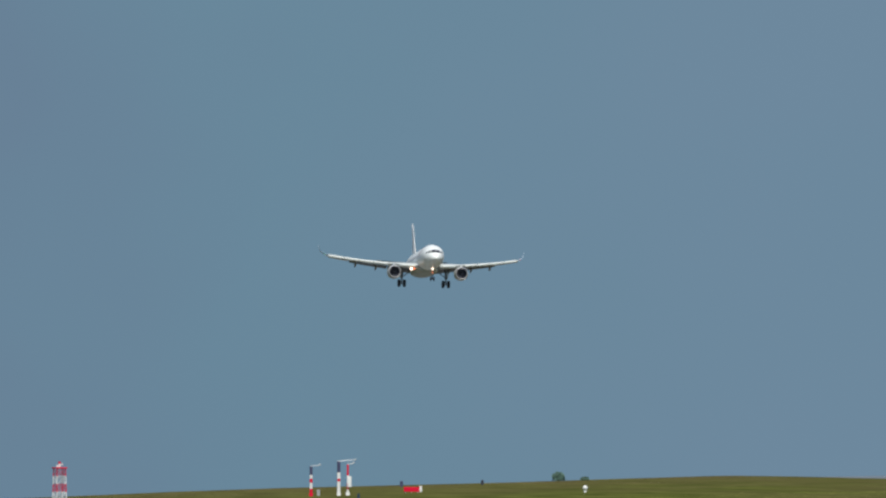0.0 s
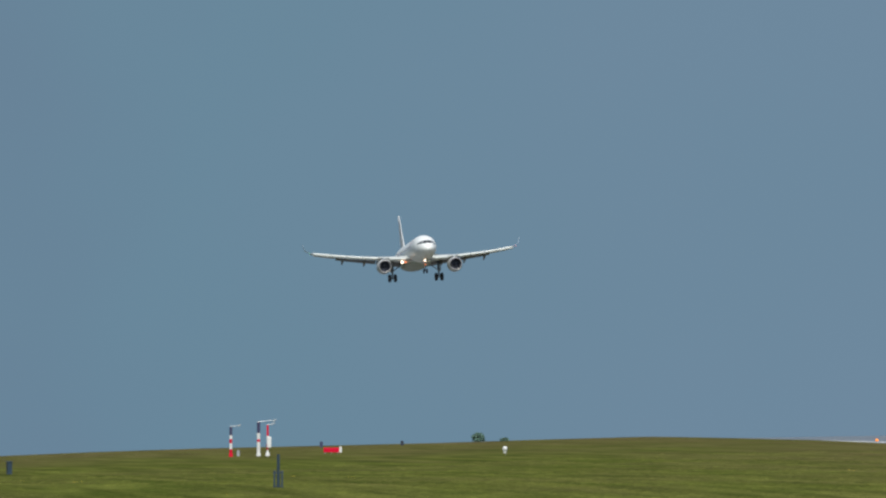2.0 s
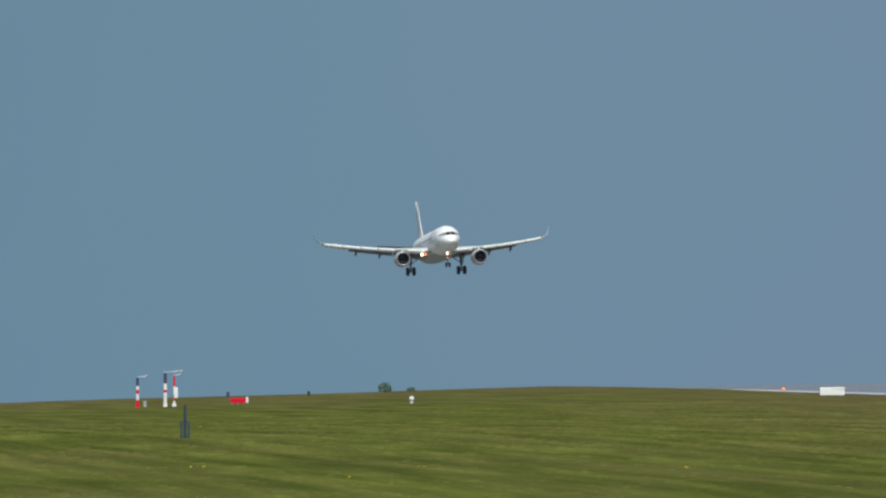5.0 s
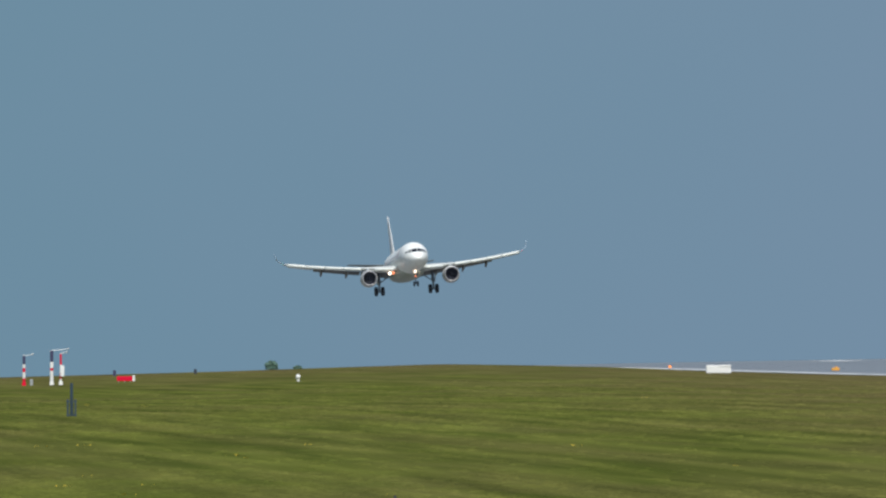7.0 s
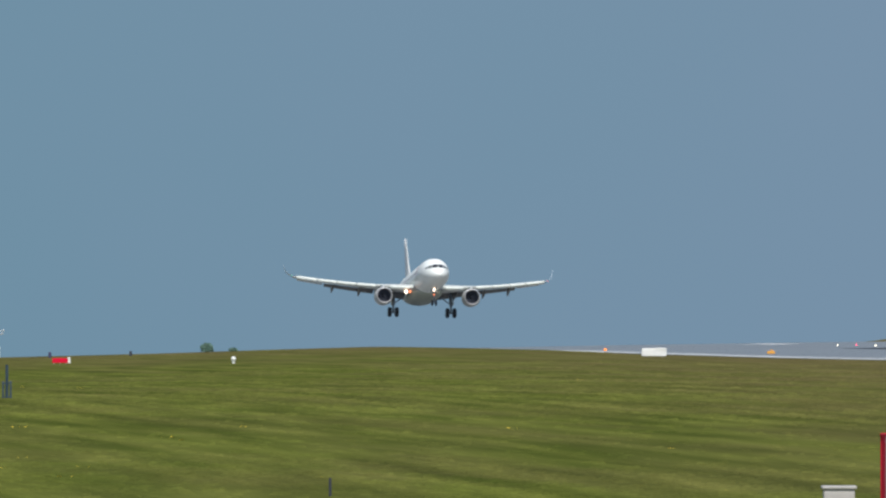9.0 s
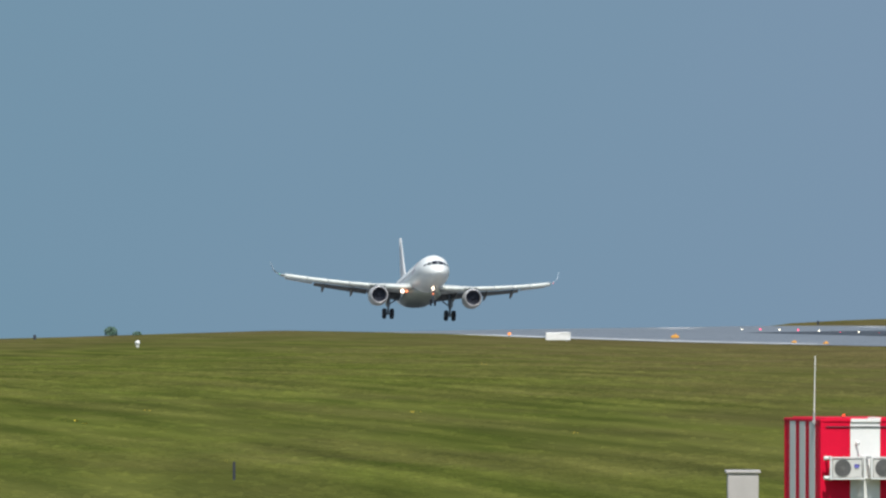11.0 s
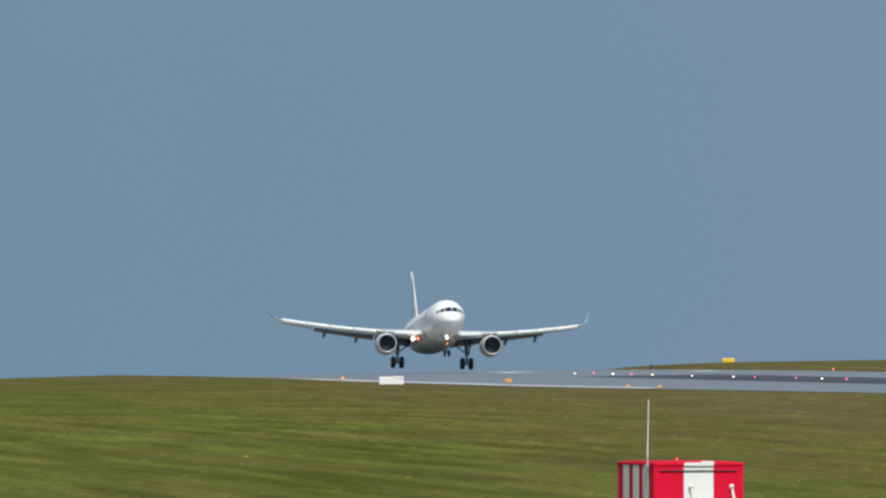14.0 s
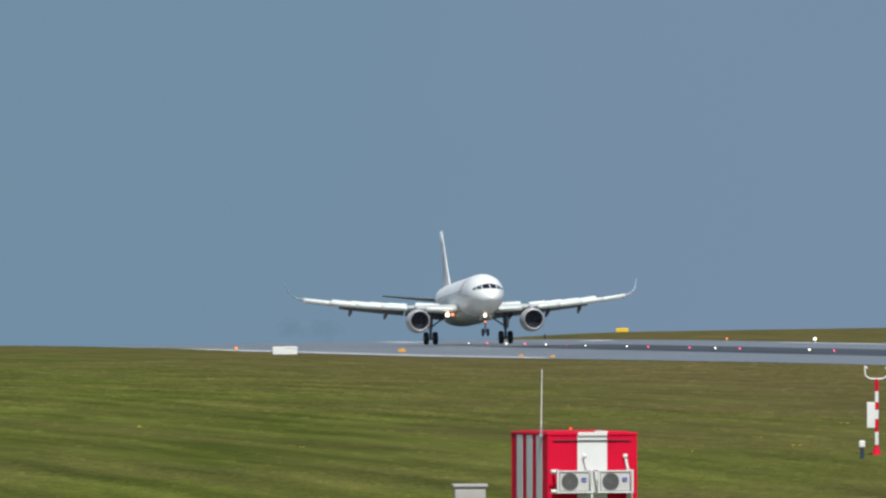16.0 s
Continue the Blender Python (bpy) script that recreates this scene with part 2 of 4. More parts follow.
SMOKE = smoke_material()


# ---- mesh helpers ----
def mesh_of(bm, name, material, smooth=False):
    me = bpy.data.meshes.new(name)
    for f in bm.faces:
        f.smooth = smooth
    bm.to_mesh(me)
    bm.free()
    for m in material if isinstance(material, (list, tuple)) else [material]:
        me.materials.append(m)
    return me


def part(name, bm, material, parent, label="", smooth=False):
    ob = new(name, mesh_of(bm, name, material, smooth))
    ob.parent = parent
    if label:
        tagged(ob, label)
    return ob


def thing(name, label, category, at=(0, 0, 0), turn=0, group="", kind=""):
    ob = tagged(new(name), label, category, group, kind)
    ob.matrix_world = pose(*at, 0, 0, turn)
    return ob


def box(bm, size, at=(0, 0, 0), rot=(0, 0, 0), bevel=0.0, mat=0):
    made = bmesh.ops.create_cube(bm, size=1, matrix=pose(*at, *rot) @ Matrix.Diagonal((*size, 1)))["verts"]
    faces = {f for v in made for f in v.link_faces}
    for f in faces:
        f.material_index = mat
    if bevel:
        edges = {e for v in made for e in v.link_edges}
        done = bmesh.ops.bevel(bm, geom=list(edges), offset=bevel, segments=2, affect="EDGES", profile=0.5)
        for f in done["faces"]:
            f.material_index = mat
    return bm


def tube(bm, a, b, r1, r2=None, seg=12, mat=0, cap=True):
    a, b = Vector(a), Vector(b)
    m = Matrix.Translation((a + b) / 2) @ (b - a).to_track_quat("Z", "Y").to_matrix().to_4x4()
    made = bmesh.ops.create_cone(bm, cap_ends=cap, segments=seg, radius1=r1, radius2=r1 if r2 is None else r2,
                                 depth=(b - a).length, matrix=m)["verts"]
    for f in {f for v in made for f in v.link_faces}:
        f.material_index = mat
    return bm


def ball(bm, at, r, seg=10, mat=0, squash=1.0):
    m = Matrix.Translation(at) @ Matrix.Diagonal((r, r, r * squash, 1))
    made = bmesh.ops.create_uvsphere(bm, u_segments=seg, v_segments=max(5, seg * 2 // 3), radius=1, matrix=m)["verts"]
    for f in {f for v in made for f in v.link_faces}:
        f.material_index = mat
    return bm


def lathe(bm, profile, axis_at, seg=32, squash=1.0, mat=0):
    """A body turned about the y axis through axis_at; profile: (y, radius)."""
    rings = []
    for y, r in profile:
        rings.append([bm.verts.new((axis_at[0] + r * math.sin(2 * math.pi * k / seg), axis_at[1] + y,
                                    axis_at[2] + r * squash * math.cos(2 * math.pi * k / seg))) for k in range(seg)])
    for a, b in zip(rings, rings[1:]):
        for k in range(seg):
            bm.faces.new((a[k], b[k], b[(k + 1) % seg], a[(k + 1) % seg])).material_index = mat
    return rings


def loft(bm, rings, mat=0, caps=True):
    """Skin over closed rings of points."""
    vs = [[bm.verts.new(p) for p in ring] for ring in rings]
    n = len(vs[0])
    for a, b in zip(vs, vs[1:]):
        for k in range(n):
            bm.faces.new((a[k], b[k], b[(k + 1) % n], a[(k + 1) % n])).material_index = mat
    if caps:
        bm.faces.new(vs[0]).material_index = mat
        bm.faces.new(vs[-1][::-1]).material_index = mat
    bmesh.ops.recalc_face_normals(bm, faces=bm.faces)
    return bm


def smooth_step(a, b, x):
    t = min(1.0, max(0.0, (x - a) / (b - a)))
    return t * t * (3 - 2 * t)


def curve_at(knots, x):
    """Smooth monotone value between knots (x, value)."""
    if x <= knots[0][0]:
        return knots[0][1]
    for (a, p), (b, q) in zip(knots, knots[1:]):
        if x <= b:
            t = (x - a) / (b - a)
            return p + (q - p) * t
    return knots[-1][1]


# ---- the airfield's lie ----
RUNWAY_X, HALF = 194.5, 22.5
LENS, LEVEL = 28000.0, -8.0 / 1650.0


def bearing_of(u):
    return 0.12115 + (u - 828.7) / LENS


def sight_z(r, v):
    """Height of a point r metres off that is seen v units down the panorama."""
    return EYE[2] + r * (LEVEL - (v - 607.0) / LENS)


CREST = [(-1700, 668), (-1167, 649), (-967, 640), (-767, 633), (-562, 628), (-367, 623), (-176, 616.5), (0, 611.2), (133, 608),
         (215, 606.5), (300, 607.5), (383, 610.5), (533, 619), (640, 626.5), (720, 632), (830, 634.5), (975, 636.5), (1200, 638.5), (1568, 641), (1900, 646)]
FAR_CREST = [(-2400, 1600), (300, 700), (700, 616), (880, 602), (915, 597), (1000, 592), (1100, 588), (1300, 585), (1568, 581), (1900, 578)]


def near_edge(y):
    """The near side's paved edge: a shoulder widens it past the touchdown point."""
    return RUNWAY_X - HALF - 7.5 * smooth_step(1170, 1420, y)


def runway_z(x, y):
    fall = min(max(x, 160), 225) - RUNWAY_X
    z = 0.4 - 0.00215 * (y - 1460) + (0.0147 if fall > 0 else 0.018) * fall
    if y > 1560:
        z -= 9.0e-6 * (y - 1560) ** 2 if y < 2600 else 9.0e-6 * 1040 ** 2 + 0.02 * (y - 2600)
    return z


def crest_range(b):
    y = 1400.0
    for _ in range(6):
        y = near_edge(y) / max(0.02, math.tan(b))
    return min(1650.0, near_edge(y) / max(0.02, math.sin(b)))


def grass_z(x, y):
    """The near grass: rises out of the foreground to a low crest, then falls away."""
    r = math.hypot(x, y)
    b = math.atan2(x, y)
    u = 828.7 + (b - 0.12115) * LENS
    rc = crest_range(b)
    zc = sight_z(rc, curve_at(CREST, u))
    k = [(0, 6.3), (30, 6.2), (130, 1.4), (385, 1.5), (520, 2.05), (720, 2.15)]
    if rc > 1250:
        k.append((1166, 0.62 * zc + 0.62))
    k.append((rc, zc))
    if r > rc:
        return EYE[2] + (zc - EYE[2]) * r / rc - 0.0004 * (r - rc) - 1.2e-5 * min(r - rc, 1200) ** 2
    return curve_at(k, r)


def far_grass_z(x, y):
    r = math.hypot(x, y)
    b = math.atan2(x, y)
    u = 828.7 + (b - 0.12115) * LENS
    edge = (RUNWAY_X + HALF + 6) / max(0.02, math.sin(b))
    rc = max(edge + 60, 1790.0)
    zc = sight_z(rc, curve_at(FAR_CREST, u))
    if r > rc:
        return EYE[2] + (zc - EYE[2]) * r / rc - 0.0004 * (r - rc) - 1.2e-5 * min(r - rc, 1200) ** 2
    ze = runway_z(RUNWAY_X + HALF, edge * math.cos(b))
    return ze + (zc - ze) * min(1, max(0, (r - edge) / (rc - edge)))


def ground_z(x, y):
    if y < 60:
        return grass_z(x, y) if y > -400 else grass_z(x, -400)
    if x < RUNWAY_X:
        edge = near_edge(y)
        w = smooth_step(edge - 14, edge - 1, x)
        z = grass_z(x, y) * (1 - w) + runway_z(x, y) * w
        sink = smooth_step(edge + 0.3, edge + 2.0, x)
    else:
        w = smooth_step(RUNWAY_X + HALF + 14, RUNWAY_X + HALF + 1, x)
        z = far_grass_z(x, y) * (1 - w) + runway_z(x, y) * w
        sink = smooth_step(RUNWAY_X + HALF + 1.2, RUNWAY_X + HALF - 0.5, x)
    return z - 0.02 * w - 0.25 * sink


def strip(name, xs, ys, zf, material, **tags):
    """A sheet over a grid of places, its height from zf."""
    rows = [[(x, y, zf(x, y)) for x in (xs(y) if callable(xs) else xs)] for y in ys]
    verts = [p for row in rows for p in row]
    n = len(rows[0])
    faces = [(j * n + i, j * n + i + 1, (j + 1) * n + i + 1, (j + 1) * n + i) for j in range(len(ys) - 1) for i in range(n - 1)]
    me = bpy.data.meshes.new(name)
    me.from_pydata(verts, [], faces)
    me.materials.append(material)
    for p in me.polygons:
        p.use_smooth = True
    return tagged(new(name, me), **tags)


def spread(*legs):
    """Stations along a line: (from, to, step) legs."""
    out = []
    for a, b, s in legs:
        n = max(1, round((b - a) / s))
        out += [a + (b - a) * k / n for k in range(n)]
    return out + [legs[-1][1]]


xs = spread((-3000, -300, 225), (-300, 30, 12), (30, 149, 4), (149, 176, 1), (176, 213, 6), (213, 232, 1), (232, 340, 5),
            (340, 700, 40), (700, 3000, 230))
ys = spread((-3000, -60, 210), (-60, 60, 12), (60, 340, 14), (340, 2000, 10), (2000, 3000, 50), (3000, 4950, 150))
strip("ground", xs, ys, ground_z, GRASS, label="rough green airfield grass with dry brown patches", category="grass", kind="structure")

ys_run = spread((120, 1000, 20), (1000, 2000, 8), (2000, 3200, 40))
strip("runway", lambda y: [near_edge(y)] + [RUNWAY_X + HALF * k / 4 - (0.1 if k == -4 else 0) + 0.2 for k in range(-4, 5)], ys_run, runway_z, ASPHALT,
      label="grey asphalt runway falling away over a crest", category="runway", kind="structure")


def laid(lift):
    return lambda x, y: runway_z(x, y) + lift


strip("runway_wheel_track", [RUNWAY_X + k for k in (-7, -3, 0, 3, 7)], spread((300, 1540, 10)), laid(0.006), RUBBER,
      label="dark tyre rubber laid down the runway's middle", category="runway", kind="structure")
for across, y0, y1 in ((lambda y: [near_edge(y) + 1.35, near_edge(y) + 2.45], 1330, 2000),
                       ([RUNWAY_X + HALF - 2.0, RUNWAY_X + HALF - 1.2], 1000, 1520)):
    strip("runway_edge_line", across, spread((y0, y1, 8)), laid(0.012), MARKING,
          label="worn white painted runway edge line", category="runway marking", kind="structure")
for c, y0, length, w in ((3.5, 1670, 30, 3.2), (17.0, 1616, 20, 1.8)):
    strip("runway_bar_marking", [RUNWAY_X + c - w / 2, RUNWAY_X + c + w / 2], spread((y0, y0 + length, 4)), laid(0.014), MARKING,
          label="white painted touchdown bar on grey asphalt", category="runway marking", kind="structure", group="touchdown markings")

# hazy sky far beyond everything
arc = [radians(a) for a in range(-20, 41, 2)]
bm = bmesh.new()
low = [bm.verts.new((4880 * math.sin(a), 4880 * math.cos(a), -140)) for a in arc]
high = [bm.verts.new((4880 * math.sin(a), 4880 * math.cos(a), 700)) for a in arc]
for k in range(len(arc) - 1):
    bm.faces.new((low[k], low[k + 1], high[k + 1], high[k]))
tagged(new("backdrop", mesh_of(bm, "backdrop", HAZE, True)), "hazy grey-blue sky low over the horizon", "sky", kind="structure")


# ---- the airliner ----
HULL = [(17.70, 3.84, 0.03, 0.03), (17.55, 3.86, 0.30, 0.28), (17.2, 3.90, 0.62, 0.58), (16.6, 3.99, 0.98, 0.94), (15.8, 4.12, 1.31, 1.30),
        (14.6, 4.28, 1.65, 1.68), (13.2, 4.39, 1.86, 1.93), (11.5, 4.44, 1.96, 2.05), (9.5, 4.45, 1.975, 2.07), (5.0, 4.45, 1.975, 2.07),
        (0.0, 4.45, 1.975, 2.07), (-6.0, 4.45, 1.975, 2.07), (-9.0, 4.55, 1.93, 1.96), (-12.0, 4.84, 1.66, 1.64), (-15.0, 5.22, 1.22, 1.24),
        (-18.0, 5.58, 0.66, 0.72), (-19.5, 5.77, 0.28, 0.32), (-19.9, 5.80, 0.10, 0.12)]


WINGS = []


def hull_at(y):
    for a, b in zip(HULL, HULL[1:]):
        if a[0] >= y >= b[0]:
            t = (a[0] - y) / (a[0] - b[0])
            return [p + (q - p) * t for p, q in zip(a[1:], b[1:])]
    return list(HULL[-1][1:])


def hull_y(x, z):
    """How far forward the hull reaches at this x and z."""
    lo, hi = 8.0, 17.7
    for _ in range(30):
        mid = (lo + hi) / 2
        cz, rx, rz = hull_at(mid)
        if (x / rx) ** 2 + ((z - cz) / rz) ** 2 < 1:
            lo = mid
        else:
            hi = mid
    return lo


def section(x, le, chord, z, thick, tilt=0.0, n=14):
    """A wing section's ring: leading edge at y = le, chord running aft."""
    ring = []
    for k in range(n):
        a = 2 * math.pi * k / n
        s = 0.5 - 0.5 * math.cos(a)
        t = thick * chord * 1.5 * math.sqrt(max(0, s)) * (1 - s) * (1.25 if a < math.pi else 0.75)
        h = t if a < math.pi else -t
        ring.append((x, le - s * chord, z + h - s * chord * math.sin(tilt)))
    return ring


def wing_line(x):
    """Leading edge y, chord and height of the wing at this span station."""
    a = abs(x)
    le = 6.4 - 0.585 * (a - 1.6)
    chord = curve_at([(0, 7.6), (1.6, 7.0), (6.4, 4.1), (16.6, 1.65), (17.2, 1.4)], a)
    z = 3.24 + 0.078 * (a - 1.6) + 0.0040 * (a - 1.6) ** 2
    return le, chord, z


def slat(bm, x0, x1):
    rings = []
    for k in range(5):
        x = x0 + (x1 - x0) * k / 4
        le, ch, z = wing_line(x)
        c = 0.16 * ch + 0.28
        ring = []
        for a in range(10):
            t = math.pi * (0.15 + 1.2 * a / 9)
            ring.append((x, le + 0.42 - c * 0.55 + c * 0.55 * math.sin(t), z - 0.07 + 0.25 * math.cos(t)))
        for a in range(9, -1, -1):
            t = math.pi * (0.15 + 1.2 * a / 9)
            ring.append((x, le + 0.42 - c * 0.6 + c * 0.47 * math.sin(t), z - 0.07 + 0.19 * math.cos(t)))
        rings.append(ring)
    return loft(bm, rings)


def flap(bm, x0, x1, drop=0.34):
    rings = []
    for k in range(5):
        x = x0 + (x1 - x0) * k / 4
        le, ch, z = wing_line(x)
        c = 0.27 * ch + 0.2
        rings.append(section(x, le - ch * 0.93, c, z - 0.10, 0.07, drop))
    return loft(bm, rings)


def wheel(parent, x, y, z, r, w):
    bm = bmesh.new()
    lathe_x = [(-0.5, 0.55), (-0.5, 0.80), (-0.42, 0.94), (-0.2, 1.0), (0.2, 1.0), (0.42, 0.94), (0.5, 0.80), (0.5, 0.55)]
    rings = lathe(bm, [(p * w, q * r) for p, q in lathe_x], (0, 0, 0), 24)
    bmesh.ops.rotate(bm, verts=bm.verts, cent=(0, 0, 0), matrix=Matrix.Rotation(math.pi / 2, 3, "Z"))
    bmesh.ops.translate(bm, verts=bm.verts, vec=(x, y, z))
    ty = part("tyre", bm, TYRE, parent, smooth=True)
    bm = bmesh.new()
    tube(bm, (x - w * 0.42, y, z), (x + w * 0.42, y, z), r * 0.56, seg=18)
    tube(bm, (x - w * 0.47, y, z), (x + w * 0.47, y, z), r * 0.2, seg=12)
    part("wheel_rim", bm, PALE_STEEL, ty, "pale metal wheel rim")
    return ty


SPOILERS = []


def airliner():
    jet = thing("airliner", "white twin-engine passenger jet landing with wheels down and lights on", "airplane")
    n = 40
    bm = bmesh.new()
    loft(bm, [[(rx * math.sin(2 * math.pi * k / n), y, cz + rz * math.cos(2 * math.pi * k / n)) for k in range(n)] for y, cz, rx, rz in HULL])
    part("fuselage", bm, WHITE, jet, "glossy white fuselage", True)
    # one faded pink stroke of livery curling over each shoulder
    for sgn in (1, -1):
        bm = bmesh.new()
        rows_ = []
        for k in range(13):
            a = radians(28 + 62 * k / 12)
            half = 0.42 * math.sin(math.pi * (k + 0.6) / 13.2)
            yc = 8.4 + 1.5 * math.cos(a)
            rows_.append([bm.verts.new((sgn * math.sin(a) * 2.0, yc + d * half, 4.45 + 2.095 * math.cos(a))) for d in (-1, 1)])
        for a, b in zip(rows_, rows_[1:]):
            q = (a[0], b[0], b[1], a[1])
            bm.faces.new(q if sgn > 0 else q[::-1])
        part("livery_stroke", bm, LILAC, jet, "faded pink livery stroke", True)
    # cabin windows and doors
    for sgn in (1, -1):
        pane = mesh_of(box(bmesh.new(), (0.03, 0.24, 0.34)), "cabin_window", CABIN_PANE)
        for k in range(34):
            ob = new("cabin_window", pane)
            ob.parent, ob.location = jet, (sgn * 1.948, 10.2 - k * 0.533, 4.84)
        bm = bmesh.new()
        grid = []
        for i in range(7):
            z0 = 3.76 + 1.82 * i / 6
            row = []
            for yy in (11.78, 11.98, 12.42, 12.62):
                cz, rx, rz = hull_at(yy)
                row.append(bm.verts.new((sgn * (rx * math.sqrt(1 - ((z0 - cz) / rz) ** 2) + 0.012), yy, z0)))
            grid.append(row)
        for a, b in zip(grid, grid[1:]):
            for k in range(3):
                q = (a[k], a[k + 1], b[k + 1], b[k])
                bm.faces.new(q[::-1] if sgn > 0 else q)
        part("cabin_door", bm, WHITE, jet, smooth=True)
    # flight-deck panes
    panes = [(0.035, 0.70, 4.79, 5.35, 0.03), (0.76, 1.20, 4.76, 5.24, 0.05), (1.26, 1.52, 4.74, 5.05, 0.05)]
    for sgn in (1, -1):
        for x0, x1, z0, z1, lean in panes:
            bm = bmesh.new()
            grid = [[bm.verts.new((sgn * (x0 + (x1 - x0) * i / 4), hull_y(x0 + (x1 - x0) * i / 4, z0 + (z1 - z0 - lean * i) * j / 3) + 0.035,
                                   z0 + (z1 - z0 - lean * i) * j / 3)) for i in range(5)] for j in range(4)]
            for j in range(3):
                for i in range(4):
                    q = (grid[j][i], grid[j][i + 1], grid[j + 1][i + 1], grid[j + 1][i])
                    bm.faces.new(q if sgn > 0 else q[::-1])
            part("cockpit_window", bm, GLASS if x0 < 0.5 else SIDE_GLASS, jet)
    # belly fairing
    bm = bmesh.new()
    loft(bm, [[(w * math.sin(2 * math.pi * k / 24), y, 2.75 + h * math.cos(2 * math.pi * k / 24)) for k in range(24)]
              for y, w, h in ((8.2, 0.3, 0.3), (7.0, 1.5, 0.62), (5.0, 2.05, 0.82), (0.5, 2.15, 0.86), (-4.0, 1.9, 0.8), (-6.6, 0.9, 0.5), (-7.4, 0.2, 0.2))])
    part("belly_fairing", bm, BELLY_SHADE, jet, "belly fairing toned with underside shade", True)
    # wings
    for sgn in (1, -1):
        bm = bmesh.new()
        rings = []
        for x in (1.2, 2.5, 4.0, 6.4, 9.0, 12.0, 14.5, 16.6):
            le, ch, z = wing_line(x)
            rings.append(section(sgn * x, le, ch * 0.97, z, 0.125 if x < 6 else 0.105, 0.01))
        loft(bm, rings)
        wing = part("wing", bm, GREY_WING, jet, "pale grey swept wing", True)
        WINGS.append((wing, sgn))
        for x0, x1 in ((2.3, 4.8), (6.6, 8.99), (9.0, 11.39), (11.4, 13.79), (13.8, 16.3)):
            bm = slat(bmesh.new(), sgn * x0, sgn * x1)
            part("slat", bm, SLAT, wing, "bright extended leading-edge slat", True)
        for x0, x1 in ((2.2, 6.2), (6.35, 12.6)):
            bm = flap(bmesh.new(), sgn * x0, sgn * x1)
            part("flap", bm, FLAP_SHADE, wing, "lowered flap, grey darkened for underside shade", True)
        bm = flap(bmesh.new(), sgn * 12.8, sgn * 16.0, 0.12)
        part("aileron", bm, GREY_WING, wing, smooth=True)
        for x in (4.3, 8.2, 11.6):
            le, ch, z = wing_line(x)
            bm = bmesh.new()
            loft(bm, [[(sgn * x + w * math.sin(2 * math.pi * k / 12), le - ch * s, z - d + w * 1.5 * math.cos(2 * math.pi * k / 12)) for k in range(12)]
                      for s, w, d in ((0.45, 0.03, 0.25), (0.6, 0.16, 0.42), (0.85, 0.20, 0.55), (1.1, 0.16, 0.80), (1.3, 0.03, 1.05))])
            part("flap_track_fairing", bm, FLAP_SHADE, wing, "grey canoe fairing", True)
        # upturned wingtip
        bm = bmesh.new()
        le, ch, z = wing_line(16.6)
        rings = []
        for k in range(7):
            t = k / 6
            a = radians(78) * min(1.0, t * 2.2)
            dx = 0.85 * min(1, t * 2.2) * math.sin(min(1.0, t * 2.2) * math.pi / 2) + 0.55 * max(0, t - 0.45)
            dz = 1.75 * t ** 1.35
            c = 1.35 * (1 - t) + 0.35 * t
            ring = []
            for q in section(0, le - 2.0 * t, c, 0, 0.034 * (1 - 0.2 * t)):
                ring.append((sgn * (16.6 + dx - q[2] * math.sin(a)), q[1], z + dz + q[2] * math.cos(a)))
            rings.append(ring)
        loft(bm, rings)
        part("winglet", bm, TIP_BLUE, wing, "thin pale blue-grey upturned wingtip", True)
        bm = bmesh.new()
        ball(bm, (sgn * 16.85, le - 0.25, z + 0.10), 0.10, 8, squash=0.7)
        part("navigation_light", bm, NAV_RED if sgn < 0 else NAV_GREEN, wing, "small red wingtip lamp" if sgn < 0 else "small green wingtip lamp")
        # spoilers, hinged at their forward edge
        for x0, x1 in ((3.2, 5.4), (6.4, 8.2), (8.2, 9.95), (9.95, 11.7), (11.7, 13.5)):
            xm = (x0 + x1) / 2
            le, ch, z = wing_line(xm)
            hinge = Vector((sgn * xm, le - 0.66 * ch, z + 0.075 * ch * 0.55 + 0.02))
            slope = (wing_line(x1)[2] - wing_line(x0)[2]) / (x1 - x0)
            sweep = -((wing_line(x1)[0] - 0.66 * wing_line(x1)[1]) - (wing_line(x0)[0] - 0.66 * wing_line(x0)[1])) / (x1 - x0)
            bm = box(bmesh.new(), (x1 - x0 + 0.14, 0.17 * ch + 0.1, 0.05), (0, -0.085 * ch - 0.05, 0), bevel=0.012)
            sp = part("spoiler", bm, SLAT, wing, "pale spoiler panel")
            sp.location = hinge
            SPOILERS.append((sp, hinge.copy(), -sgn * math.degrees(math.atan(slope)), -sgn * math.degrees(math.atan(sweep))))
        # engine
        ex, ey, ez = sgn * 5.75, 6.7, 2.14
        bm = bmesh.new()
        lathe(bm, [(-0.18, 1.06), (-0.5, 1.13), (-1.2, 1.19), (-2.0, 1.16), (-2.9, 1.02), (-3.5, 0.90), (-3.5, 0.80), (-2.9, 0.86)], (ex, ey, ez), 40)
        pod = part("engine_cowling", bm, COWL, jet, "pale grey engine cowling", True)
        bm = bmesh.new()
        lathe(bm, [(-0.18, 1.062), (-0.06, 1.02), (0.0, 0.965), (-0.03, 0.915), (-0.16, 0.87), (-0.2, 0.868)], (ex, ey, ez), 40)
        part("intake_lip", bm, LIP, pod, "polished metal intake lip", True)
        bm = bmesh.new()
        lathe(bm, [(-0.2, 0.868), (-0.6, 0.855), (-1.05, 0.87), (-1.3, 0.87)], (ex, ey, ez), 40)
        part("intake_duct", bm, INTAKE, pod, "dark intake lining", True)
        bm = bmesh.new()
